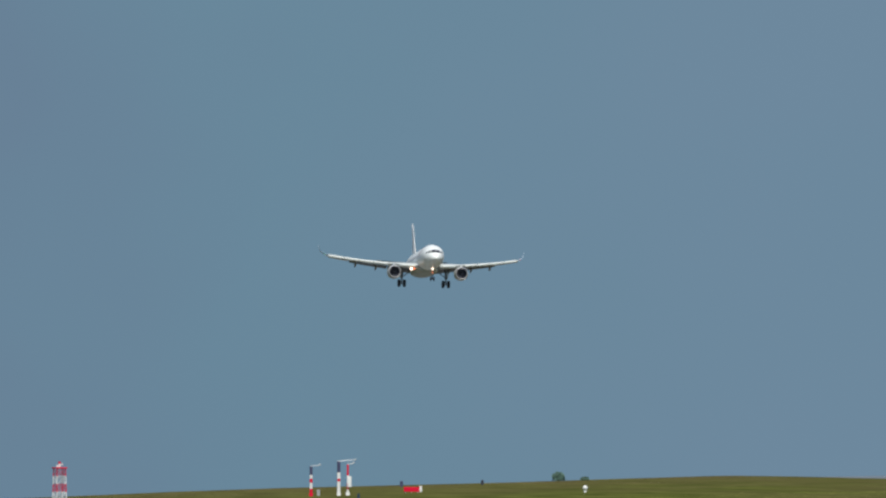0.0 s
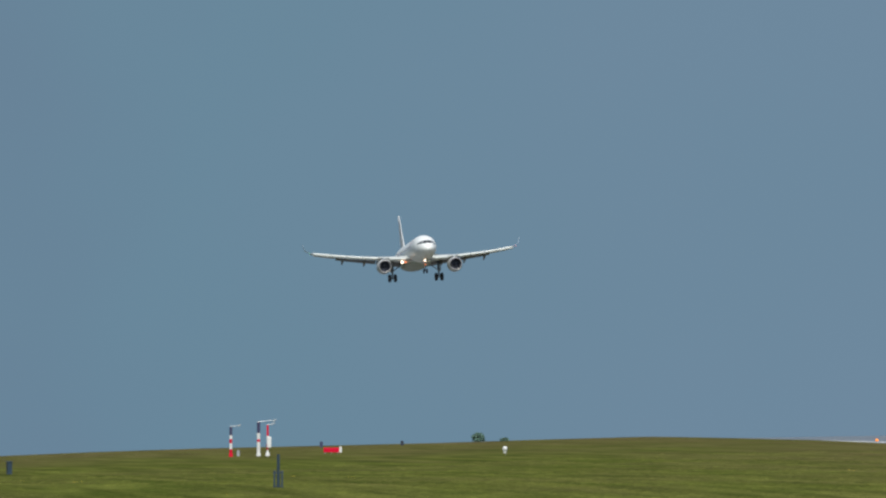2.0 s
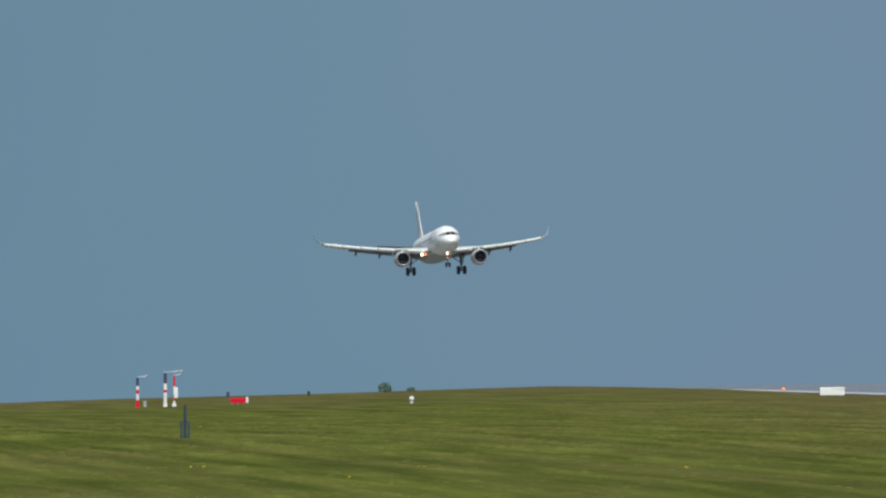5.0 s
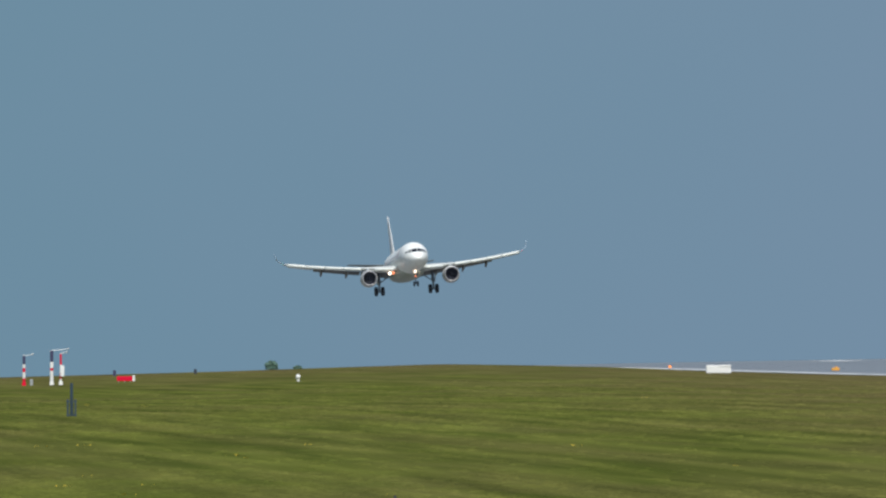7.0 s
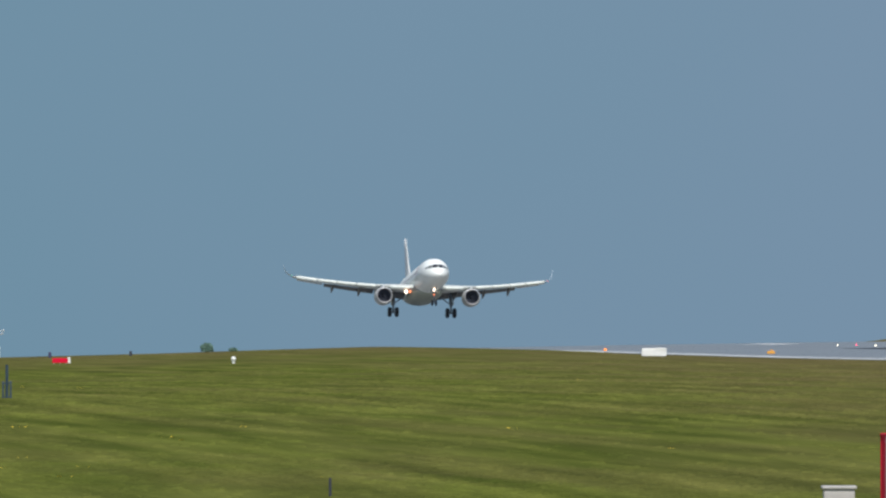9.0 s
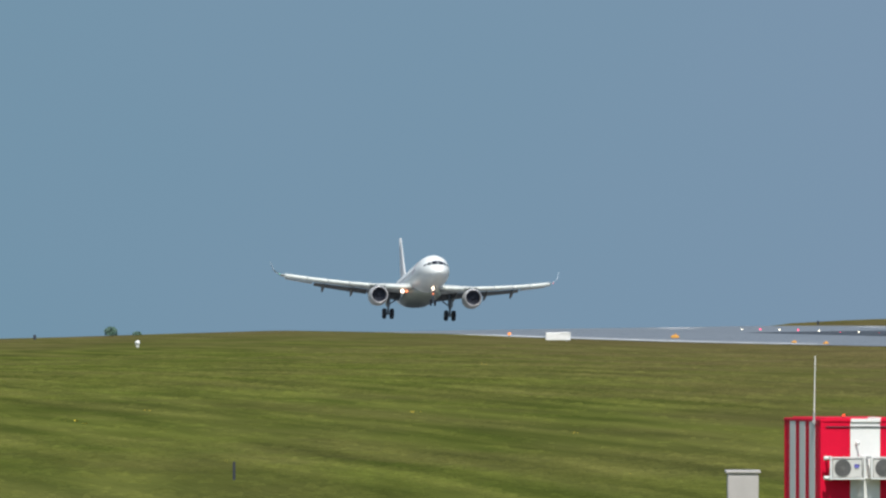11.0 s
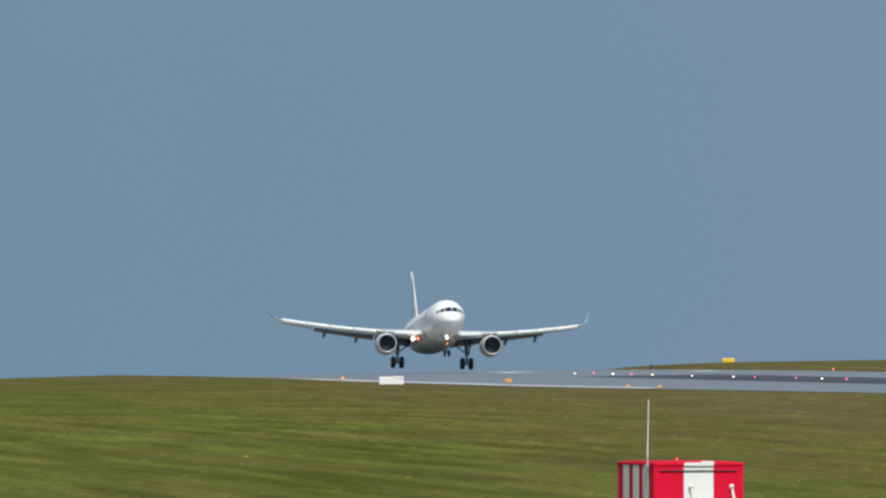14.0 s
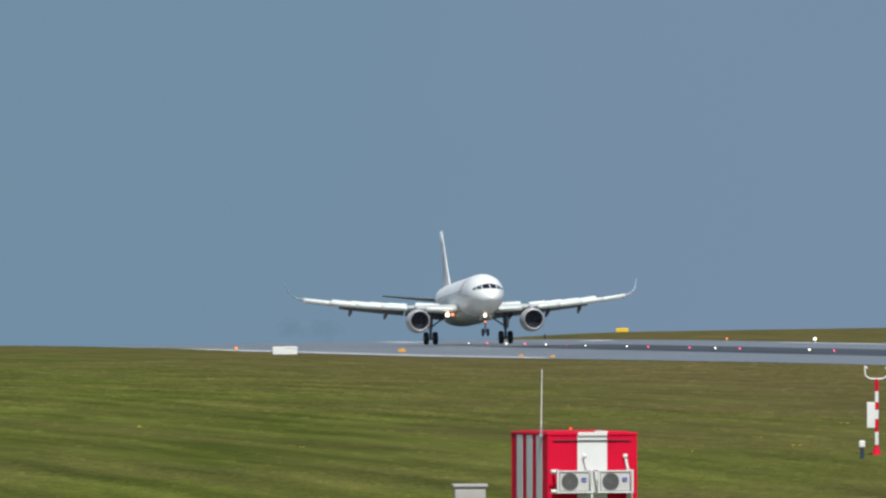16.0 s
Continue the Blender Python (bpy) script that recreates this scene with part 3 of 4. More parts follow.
        tube(bm, (ex, ey - 1.32, ez), (ex, ey - 1.26, ez), 0.87, seg=40)
        for k in range(24):
            a = 2 * math.pi * k / 24
            box(bm, (0.03, 0.16, 0.62), (ex + 0.54 * math.sin(a), ey - 1.14, ez + 0.54 * math.cos(a)), (0, math.degrees(a), 0))
        part("fan", bm, DARK_FAN, pod, "dark fan blades")
        bm = bmesh.new()
        lathe(bm, [(-0.72, 0.01), (-0.85, 0.11), (-1.1, 0.25), (-1.2, 0.27)], (ex, ey, ez), 20)
        part("spinner", bm, DARK_FAN, pod, smooth=True)
        bm = bmesh.new()
        lathe(bm, [(-2.6, 0.72), (-3.6, 0.60), (-4.3, 0.44), (-4.3, 0.30), (-4.9, 0.05)], (ex, ey, ez), 28)
        part("exhaust_nozzle", bm, STEEL, pod, "bare metal exhaust nozzle", True)
        bm = bmesh.new()
        wz = wing_line(5.75)[2]
        loft(bm, [[(ex - w, y, z0), (ex + w, y, z0), (ex + w, y, z1), (ex - w, y, z1)] for y, w, z0, z1 in
                  ((5.9, 0.05, ez + 1.1, ez + 1.22), (4.4, 0.2, ez + 0.9, wz + 0.05), (2.4, 0.22, ez + 0.5, wz), (0.2, 0.08, wz - 0.5, wz - 0.1))])
        part("pylon", bm, GREY_WING, jet)
        # landing lamp, lit on one side only
        if sgn > 0:
            bm = ball(bmesh.new(), (2.85, 5.9, 2.72), 0.22, 12)
            part("landing_light", bm, LANDING, jet, "glowing white landing light")
            bm = ball(bmesh.new(), (2.36, 6.15, 2.70), 0.15, 10)
            part("runway_turnoff_light", bm, BEACON, jet, "small glowing amber lamp")
        # main gear
        gx = sgn * 3.8
        bm = bmesh.new()
        tube(bm, (gx - sgn * 0.1, 0.1, 3.2), (gx, 0.1, 1.5), 0.2, seg=14)
        tube(bm, (gx, 0.1, 1.6), (gx, 0.1, 0.58), 0.13, seg=14)
        tube(bm, (gx - 0.62, 0.1, 0.58), (gx + 0.62, 0.1, 0.58), 0.08, seg=10)
        tube(bm, (gx - sgn * 1.5, 0.15, 2.75), (gx - sgn * 0.05, 0.12, 1.75), 0.075, seg=8)
        tube(bm, (gx, -0.15, 1.5), (gx, -0.45, 1.05), 0.05, seg=8)
        tube(bm, (gx, -0.45, 1.05), (gx, -0.05, 0.65), 0.05, seg=8)
        leg = part("main_gear_leg", bm, STEEL, jet, "dark steel main gear leg")
        for d in (-0.46, 0.46):
            wheel(leg, gx + d, 0.1, 0.64, 0.64, 0.46)
        bm = bmesh.new()
        box(bm, (0.05, 1.1, 1.5), (gx + sgn * 0.30, 0.1, 2.35), (0, sgn * 6, 0), bevel=0.02)
        part("gear_door", bm, GREY_WING, leg)
        # tailplane
        bm = bmesh.new()
        loft(bm, [section(sgn * x, le, ch, z, 0.055, 0.03) for x, le, ch, z in ((0.6, -14.3, 4.2, 5.22), (3.0, -15.7, 3.0, 5.46), (6.1, -17.6, 1.5, 5.80))])
        part("tailplane", bm, TAIL, jet, "thin shaded tailplane", True)
    # fin
    bm = bmesh.new()
    rings = []
    for z, le, ch in ((5.2, -10.6, 7.2), (6.4, -12.0, 5.6), (8.5, -14.1, 4.0), (11.0, -16.3, 2.6), (12.28, -17.5, 1.8)):
        rings.append([(q[2], q[1], z) for q in section(0, le, ch, 0, 0.042)])
    loft(bm, rings)
    part("fin", bm, FIN, jet, "tall off-white tail fin", True)
    # nose gear
    bm = bmesh.new()
    tube(bm, (0, 12.75, 2.9), (0, 12.63, 1.4), 0.11, seg=12)
    tube(bm, (0, 12.65, 1.5), (0, 12.6, 0.62), 0.08, seg=12)
    tube(bm, (-0.4, 12.6, 0.62), (0.4, 12.6, 0.62), 0.06, seg=10)
    tube(bm, (0, 13.9, 2.5), (0, 12.7, 1.6), 0.05, seg=8)
    tube(bm, (-0.28, 12.85, 1.95), (0.28, 12.85, 1.95), 0.05, seg=8)
    leg = part("nose_gear_leg", bm, STEEL, jet, "dark steel nose gear leg")
    for d in (-0.25, 0.25):
        wheel(leg, d, 12.6, 0.62, 0.38, 0.22)
    for sgn in (1, -1):
        bm = bmesh.new()
        box(bm, (0.04, 1.5, 0.55), (sgn * 0.48, 13.2, 2.05), (0, sgn * -8, 0), bevel=0.015)
        part("nose_gear_door", bm, BELLY_SHADE, leg)
    bm = bmesh.new()
    ball(bm, (0.02, 12.98, 2.28), 0.19, 12)
    part("takeoff_light", bm, LANDING, leg, "glowing white takeoff light")
    bm = bmesh.new()
    ball(bm, (0.05, 12.98, 1.66), 0.10, 10)
    part("taxi_light", bm, BEACON, leg, "small glowing amber lamp")
    return jet


jet = airliner()

# ---- things on the grass ----
def ground_at(u, r):
    """A place on the ground r metres from the eye, u along the panorama."""
    b = bearing_of(u)
    x, y = r * math.sin(b), r * math.cos(b)
    return x, y, ground_z(x, y)


def range_at(u, v):
    """How far off the near ground is seen v units down the panorama."""
    b = bearing_of(u)
    lo, hi = 200.0, crest_range(b) - 4
    for _ in range(40):
        mid = (lo + hi) / 2
        z = ground_z(mid * math.sin(b), mid * math.cos(b))
        if (EYE[2] - z) / mid + LEVEL > (v - 607.0) / LENS:
            lo = mid
        else:
            hi = mid
    return lo


def equipment_shelter():
    """Striped shelter: +x along its broad front, front facing -y, origin at ground."""
    x, y, z = ground_at(1015.5, 386)
    z = sight_z(386, 766) - 2.42
    turn = -math.degrees(bearing_of(1013)) + 16.0
    hut = thing("equipment_shelter", "red and white striped equipment shelter with two wall air conditioners", "shelter", (x, y, z), turn)
    W, D, H = 2.23, 3.2, 2.43
    bm = bmesh.new()
    box(bm, (W - 0.04, D - 0.04, H - 0.10), (0, D / 2 - D / 2, H / 2 + 0.02), bevel=0.01)
    part("body", bm, RED_PAINT, hut, "signal red steel body")
    # front bands
    bm = bmesh.new()
    box(bm, (0.75, 0.02, H - 0.14), (0.0, -D / 2, H / 2), bevel=0.004)
    part("front_panel", bm, WHITE_PAINT, hut, "white painted middle panel")
    for sx in (-1, 1):
        bm = bmesh.new()
        box(bm, (0.69, 0.018, H - 0.14), (sx * 0.725, -D / 2 + 0.001, H / 2), bevel=0.004)
        part("front_panel", bm, RED_PAINT, hut)
    # ribbed side with pale stripes
    for k in range(7):
        pitch = (D - 0.16) / 7.0
        yy = -D / 2 + 0.08 + pitch * (k + 0.5)
        bm = box(bmesh.new(), (0.03 if k % 2 else 0.034, pitch * (0.84 if k % 2 == 0 else 1.16), H - 0.12), (-W / 2 - (0.006 if k % 2 else 0.0), yy, H / 2), bevel=0.008)
        part("side_panel", bm, WHITE_PAINT if k % 2 else RED_PAINT, hut)
    # frame, roof and eaves
    for sx in (-1, 1):
        for sy in (-1, 1):
            bm = box(bmesh.new(), (0.08, 0.08, H), (sx * (W / 2 - 0.02), sy * (D / 2 - 0.02), H / 2), bevel=0.012)
            part("corner_post", bm, RED_PAINT, hut)
    bm = bmesh.new()
    box(bm, (W + 0.06, D + 0.06, 0.08), (0, 0, H - 0.03), bevel=0.02)
    box(bm, (W - 0.3, D - 0.3, 0.03), (0, 0, H + 0.02), bevel=0.01)
    part("roof", bm, RED_PAINT, hut, "red flat roof")
    bm = bmesh.new()
    box(bm, (0.74, 0.03, 0.085), (0.0, -D / 2 - 0.035, H - 0.03), bevel=0.008)
    part("roof_fascia", bm, WHITE_PAINT, hut, "white painted fascia length")
    bm = bmesh.new()
    box(bm, (1.96, 0.035, 0.02), (-0.02, -D / 2 - 0.03, H - 0.185), bevel=0.005)
    part("rain_drip", bm, DARK, hut, "dark rain drip rail")
    bm = bmesh.new()
    for k in (-1, 0):
        box(bm, (0.16, 0.09, 0.035), (0.32 + k * 0.16, -D / 2 + 0.03, H + 0.025 + 0.008 * (k % 2)), (0, 3 * (-1) ** k, 0), bevel=0.006)
    part("roof_cable_run", bm, GREY_PAINT, hut, "pale cable run along the roof edge")
    # air conditioners
    for k, ax in enumerate((-0.575, 0.455)):
        bm = bmesh.new()
        az = H - 1.18
        box(bm, (0.74, 0.30, 0.47), (ax, -D / 2 - 0.30, az), bevel=0.025)
        unit = part("air_conditioner", bm, AC_CASE, hut, "ivory outdoor air conditioner unit")
        bm = bmesh.new()
        fy = -D / 2 - 0.455
        for r in (0.05, 0.09, 0.13, 0.17, 0.205):
            for j in range(28):
                a0, a1 = 2 * math.pi * j / 28, 2 * math.pi * (j + 1) / 28
                tube(bm, (ax - 0.12 + r * math.cos(a0), fy - 0.01, az + r * math.sin(a0)), (ax - 0.12 + r * math.cos(a1), fy - 0.01, az + r * math.sin(a1)), 0.007, seg=4)
        for j in range(8):
            a = math.pi * j / 8
            tube(bm, (ax - 0.12 - 0.205 * math.cos(a), fy - 0.012, az - 0.205 * math.sin(a)), (ax - 0.12 + 0.205 * math.cos(a), fy - 0.012, az + 0.205 * math.sin(a)), 0.005, seg=4)
        part("fan_guard", bm, AC_GUARD, unit, "wire fan guard")
        bm = bmesh.new()
        tube(bm, (ax - 0.12, fy + 0.002, az), (ax - 0.12, fy - 0.004, az), 0.203, seg=32)
        part("fan_opening", bm, AC_DARK, unit, "grey fan opening")
        bm = bmesh.new()
        box(bm, (0.13, 0.012, 0.085), (ax + 0.23, fy - 0.002, az + 0.055), bevel=0.03)
        part("badge", bm, BLUE_BADGE, unit, "blue rounded badge")
        bars = [((0.90, 0.04, 0.04), (ax, -D / 2 - 0.47, az - 0.26)), ((0.90, 0.03, 0.03), (ax, -D / 2 - 0.47, az + 0.255))]
        for dx in (-0.425, 0.425):
            bars += [((0.05, 0.48, 0.05), (ax + dx, -D / 2 - 0.24, az - 0.27)), ((0.05, 0.05, 0.56), (ax + dx, -D / 2 - 0.47, az)),
                     ((0.05, 0.48, 0.05), (ax + dx, -D / 2 - 0.24, az + 0.26))]
        for size, place in bars:
            part("bracket_bar", box(bmesh.new(), size, place, bevel=0.007), GREY_PAINT, unit, "pale steel bracket bar")
        # covered pipe rising from the unit
        bm = bmesh.new()
        tube(bm, (ax + 0.42, -D / 2 - 0.10, az + 0.27), (ax + 0.37, -D / 2 - 0.07, az + 0.58), 0.035, seg=10)
        ball(bm, (ax + 0.36, -D / 2 - 0.08, az + 0.61), 0.06, 10)
        part("pipe", bm, WHITE_PAINT, unit, "white insulated pipe with a cowl")
        bm = bmesh.new()
        for q in range(3):
            tube(bm, (ax + 0.41 + 0.05 * q, -D / 2 - 0.14, az + 0.34 - 0.05 * q), (ax + 0.38 + 0.06 * q, -D / 2 - 0.12, az - 1.0), 0.02, seg=8)
        part("drain_hose", bm, WHITE_PAINT, unit, "white hanging hoses")
    for sz in (0.24, -0.24):
        bm = tube(bmesh.new(), (-1.13, -D / 2 - 0.32, H - 1.18 + sz), (-0.96, -D / 2 - 0.32, H - 1.18 + sz), 0.05, seg=10)
        part("bracket_end", bm, WHITE_PAINT, hut)
    # obstruction lamp
    bm = bmesh.new()
    tube(bm, (-0.43, -1.2, H), (-0.43, -1.2, H + 0.06), 0.04, seg=12)
    lamp = part("obstruction_light", bm, DARK, hut, "small obstruction light")
    bm = bmesh.new()
    ball(bm, (-0.43, -1.2, H + 0.085), 0.034, 12, squash=1.1)
    part("lens", bm, RED_LAMP, lamp, "glowing red glass")
    # whip aerial
    bm = bmesh.new()
    box(bm, (0.16, 0.05, 0.05), (-W / 2 - 0.04, -D / 2 + 0.4, H - 0.06), bevel=0.006)
    tube(bm, (-W / 2 - 0.06, -D / 2 + 0.4, H - 0.12), (-W / 2 - 0.06, -D / 2 + 0.4, H + 0.16), 0.028, seg=10)
    aerial = part("aerial_mount", bm, PALE_STEEL, hut, "steel aerial mount")
    bm = bmesh.new()
    tube(bm, (-W / 2 - 0.06, -D / 2 + 0.4, H + 0.15), (-W / 2 - 0.035, -D / 2 + 0.4, H + 1.54), 0.016, 0.011, seg=8)
    part("whip", bm, WHITE_PAINT, aerial, "thin white whip aerial")
    # feet
    gz = ground_z(x, y) - z
    for sx in (-0.9, 0, 0.9):
        for sy in (-1.3, 1.3):
            bm = box(bmesh.new(), (0.3, 0.3, max(0.1, 0.07 - gz + 0.2)), (sx, sy, 0.07 - max(0.1, 0.07 - gz + 0.2) / 2), bevel=0.01)
            part("footing", bm, BOX_GREY, hut, "concrete footing")


equipment_shelter()


def cabinet():
    x, y, z = ground_at(831, 380)
    z = ground_z(x, y)
    top = sight_z(380, 857)
    h = top - z
    cab = thing("cable_cabinet", "plain grey steel cable cabinet standing in grass", "cabinet", (x, y, z), -math.degrees(bearing_of(831)) + 4)
    bm = bmesh.new()
    box(bm, (0.74, 0.42, h - 0.06), (0, 0, (h - 0.06) / 2 - 0.01), bevel=0.012)
    part("body", bm, BOX_GREY, cab)
    bm = bmesh.new()
    box(bm, (0.84, 0.52, 0.06), (0, 0, h - 0.03), (2, 0, 0), bevel=0.012)
    part("lid", bm, BOX_GREY, cab, "overhanging grey lid")
    for sx in (-1, 1):
        bm = bmesh.new()
        box(bm, (0.33, 0.02, h - 0.25), (sx * 0.172, -0.212, h / 2 - 0.04), bevel=0.004)
        part("door", bm, BOX_GREY, cab)


cabinet()


def post(name, label, u, r, height, width, material, category="marker post"):
    x, y, z = ground_at(u, r)
    p = thing(name, label, category, (x, y, z - 0.02))
    bm = bmesh.new()
    tube(bm, (0, 0, 0), (0, 0, height), width / 2, width * 0.46, seg=12)
    part("stem", bm, material, p)
    bm = bmesh.new()
    ball(bm, (0, 0, height), width * 0.5, 10, squash=0.4)
    part("cap", bm, material, p)
    return p


r = range_at(-69, 876)
post("marker_post", "short black post standing in the grass", -69, r, 33 * r / LENS, 5 * r / LENS, DARK)
p = post("marker_post", "small dark distant post on the skyline", 345 - 767, 1600, 0.45, 0.30, DARK)
p = post("marker_post", "small dark post on the far verge", 964, 1788, 0.5, 0.22, DARK)
p = post("marker_post", "small dark distant post on the skyline", -565, 1600, 0.55, 0.32, NAVY)


def white_marker(u, r, h, w):
    x, y, z = ground_at(u, r)
    p = thing("white_marker", "small white rounded marker in the grass", "marker", (x, y, z - 0.02), -math.degrees(bearing_of(u)))
    bm = bmesh.new()
    box(bm, (w * 0.55, w * 0.4, h * 0.5), (0, 0, h * 0.25), bevel=0.04)
    part("base", bm, GREY_PAINT, p)
    bm = bmesh.new()
    ball(bm, (0, 0, h * 0.68), w * 0.5, 14, squash=h * 0.36 / (w * 0.5))
    part("head", bm, WHITE_PAINT, p, "bright white head")


r = range_at(-241, 641)
white_marker(-240, r, 12.5 * r / LENS, 9 * r / LENS)


def fork(bm, z, w, r=0.025):
    """A pair of up-curved sensor arms."""
    for s in (-1, 1):
        pts = [(0, z), (s * w * 0.6, z + 0.02), (s * w, z + 0.12), (s * w * 1.06, z + 0.42), (s * w * 0.80, z + 0.34)]
        for a, b in zip(pts, pts[1:]):
            tube(bm, (a[0], 0, a[1]), (b[0], 0, b[1]), r, seg=8)
    return bm


def sensor_mast(u, r, h, w, bands, label, head, group="", reach=0.9):
    """A banded mast; bands: (material, share) from the ground up."""
    x, y, z = ground_at(u, r)
    m = thing("sensor_mast", label, "mast", (x, y, z - 0.02), -math.degrees(bearing_of(u)), group)
    at = 0.0
    for material, share in bands:
        bm = bmesh.new()
        tube(bm, (0, 0, at * h), (0, 0, (at + share) * h), w / 2, seg=14)
        part("band", bm, material, m)
        at += share
    if head == "fork":
        bm = fork(bmesh.new(), h, 0.36)
        part("sensor_arms", bm, WHITE_PAINT, m, "white forked sensor arms")
        bm = bmesh.new()
        box(bm, (0.26, 0.16, 0.82), (-0.18, -0.10, h * 0.53), bevel=0.02)
        part("instrument_box", bm, WHITE_PAINT, m, "white instrument box")
        bm = bmesh.new()
        tube(bm, (0, 0, 0), (0, 0, 0.28), 0.16, 0.07, seg=14)
        part("foot", bm, RED_PAINT, m)
    else:
        bm = bmesh.new()
        box(bm, (reach, 0.12, 0.06), (reach * 0.40, 0, h + 0.08), (0, -6, 0), bevel=0.02)
        tube(bm, (0, 0, h - 0.02), (0, 0, h + 0.08), 0.05, seg=8)
        box(bm, (0.26, 0.16, 0.12), (reach * 0.84, 0, h + 0.16), (0, -25, 0), bevel=0.02)
        part("sensor_arm", bm, PALE_STEEL, m, "pale crossarm with a tilted sensor")
        bm = bmesh.new()
        box(bm, (0.36, 0.36, 0.30), (0, 0, 0.15), bevel=0.03)
        part("foot", bm, bands[0][0], m)
    return m


# the near mast, and the far group on the skyline
r_near = range_at(1551, 806)
sensor_mast(1551, r_near, 135 * r_near / LENS, 0.125, ((RED_PAINT, 0.14), (WHITE_PAINT, 0.17), (RED_PAINT, 0.17), (WHITE_PAINT, 0.12), (RED_PAINT, 0.10), (WHITE_PAINT, 0.14), (RED_PAINT, 0.16)),
            "red and white banded weather sensor mast with white arms", "fork")
r_post = range_at(1525, 813)
post("white_capped_post", "short grey post with a white cap", 1525, r_post, 0.36, 0.14, BLUE_STEEL)
x, y, z = ground_at(1525, r_post)
cap = thing("junction_box", "small white junction box on a grey post", "box", (x, y, z + 0.35))
bm = bmesh.new()
box(bm, (0.20, 0.16, 0.22), (0, 0, 0.11), bevel=0.04)
part("body", bm, WHITE_PAINT, cap)
post("marker_post", "short grey post beside a banded mast", -712, range_at(-712, 647), 0.5, 0.3, PALE_STEEL)
far_bands = ((RED_PAINT, 0.26), (WHITE_PAINT, 0.2), (RED_PAINT, 0.14), (WHITE_PAINT, 0.12), (NAVY, 0.28))
pale_bands = ((WHITE_PAINT, 0.42), (RED_PAINT, 0.08), (WHITE_PAINT, 0.18), (NAVY, 0.32))
slim_bands = ((WHITE_PAINT, 0.2), (RED_PAINT, 0.2), (WHITE_PAINT, 0.25), (RED_PAINT, 0.35))
r = range_at(-725, 648)
sensor_mast(-725, r, 53 * r / LENS, 0.26, far_bands, "red, white and navy banded mast with a crossarm", "arm", "masts on the skyline")
sensor_mast(-676, r, 61 * r / LENS, 0.30, pale_bands, "white-footed mast with red and navy bands", "arm", "masts on the skyline", 1.7)
m = sensor_mast(-660, r, 55 * r / LENS, 0.18, slim_bands, "slim red and white mast with a white box", "arm", "masts on the skyline", 0.6)
bm = bmesh.new()
box(bm, (0.36, 0.3, 0.95), (0.14, -0.12, 1.25), bevel=0.03)
part("instrument_box", bm, WHITE_PAINT, m, "white instrument box")


def lattice_tower(u, r, h, w):
    """A red and white lattice mast, tapered, with diagonal bracing."""
    x, y, z = ground_at(u, r)
    m = thing("lattice_mast", "red and white lattice mast with aerials on its top", "mast", (x, y, z - 0.05), 20)
    n = 6
    for k in range(n):
        bm = bmesh.new()
        z0, z1 = h * k / n, h * (k + 1) / n
        w0, w1 = w * (1 - 0.18 * k / n) / 2, w * (1 - 0.18 * (k + 1) / n) / 2
        c0 = [(-w0, -w0), (w0, -w0), (w0, w0), (-w0, w0)]
        c1 = [(-w1, -w1), (w1, -w1), (w1, w1), (-w1, w1)]
        for i in range(4):
            j = (i + 1) % 4
            tube(bm, (*c0[i], z0), (*c1[i], z1), 0.035, seg=6)
            tube(bm, (*c0[i], z0), (*c1[j], z1), 0.02, seg=6)
            tube(bm, (*c0[j], z0), (*c1[i], z1), 0.02, seg=6)
            tube(bm, (*c1[i], z1), (*c1[j], z1), 0.02, seg=6)
        part("lattice_section", bm, RED_PAINT if k % 2 else WHITE_PAINT, m)
    # working platform, then a slim aerial column with short arms
    part("platform", box(bmesh.new(), (0.92, 0.92, 0.10), (0, 0, h + 0.03), bevel=0.02), RED_PAINT, m)
    for a, b, material in ((0.08, 0.32, WHITE_PAINT), (0.32, 0.52, RED_PAINT)):
        part("aerial_column", tube(bmesh.new(), (0, 0, h + a), (0, 0, h + b), 0.09, seg=10), material, m)
    for dx, dz in ((0.24, 0.30), (-0.22, 0.18)):
        bm = tube(bmesh.new(), (0, 0, h + dz), (dx, 0, h + dz), 0.025, seg=6)
        box(bm, (0.10, 0.08, 0.12), (dx, 0, h + dz), bevel=0.02)
        part("aerial_arm", bm, WHITE_PAINT, m)


lattice_tower(-1170, 1200, 3.62, 0.85)
for u, w, h, material, label in ((-1117, 0.36, 0.95, BLUE_STEEL, "narrow dark blue service box beside a lattice mast"),
                                (-1236, 0.75, 1.05, DARK, "dark equipment box beside a lattice mast")):
    x, y, z = ground_at(u, 1200)
    hut = thing("service_box", label, "box", (x, y, z - 0.02), 10)
    part("body", box(bmesh.new(), (w, 0.5, h), (0, 0, h / 2), bevel=0.03), material, hut)
    part("lid", box(bmesh.new(), (w + 0.08, 0.58, 0.07), (0, 0, h + 0.03), bevel=0.02), material, hut)


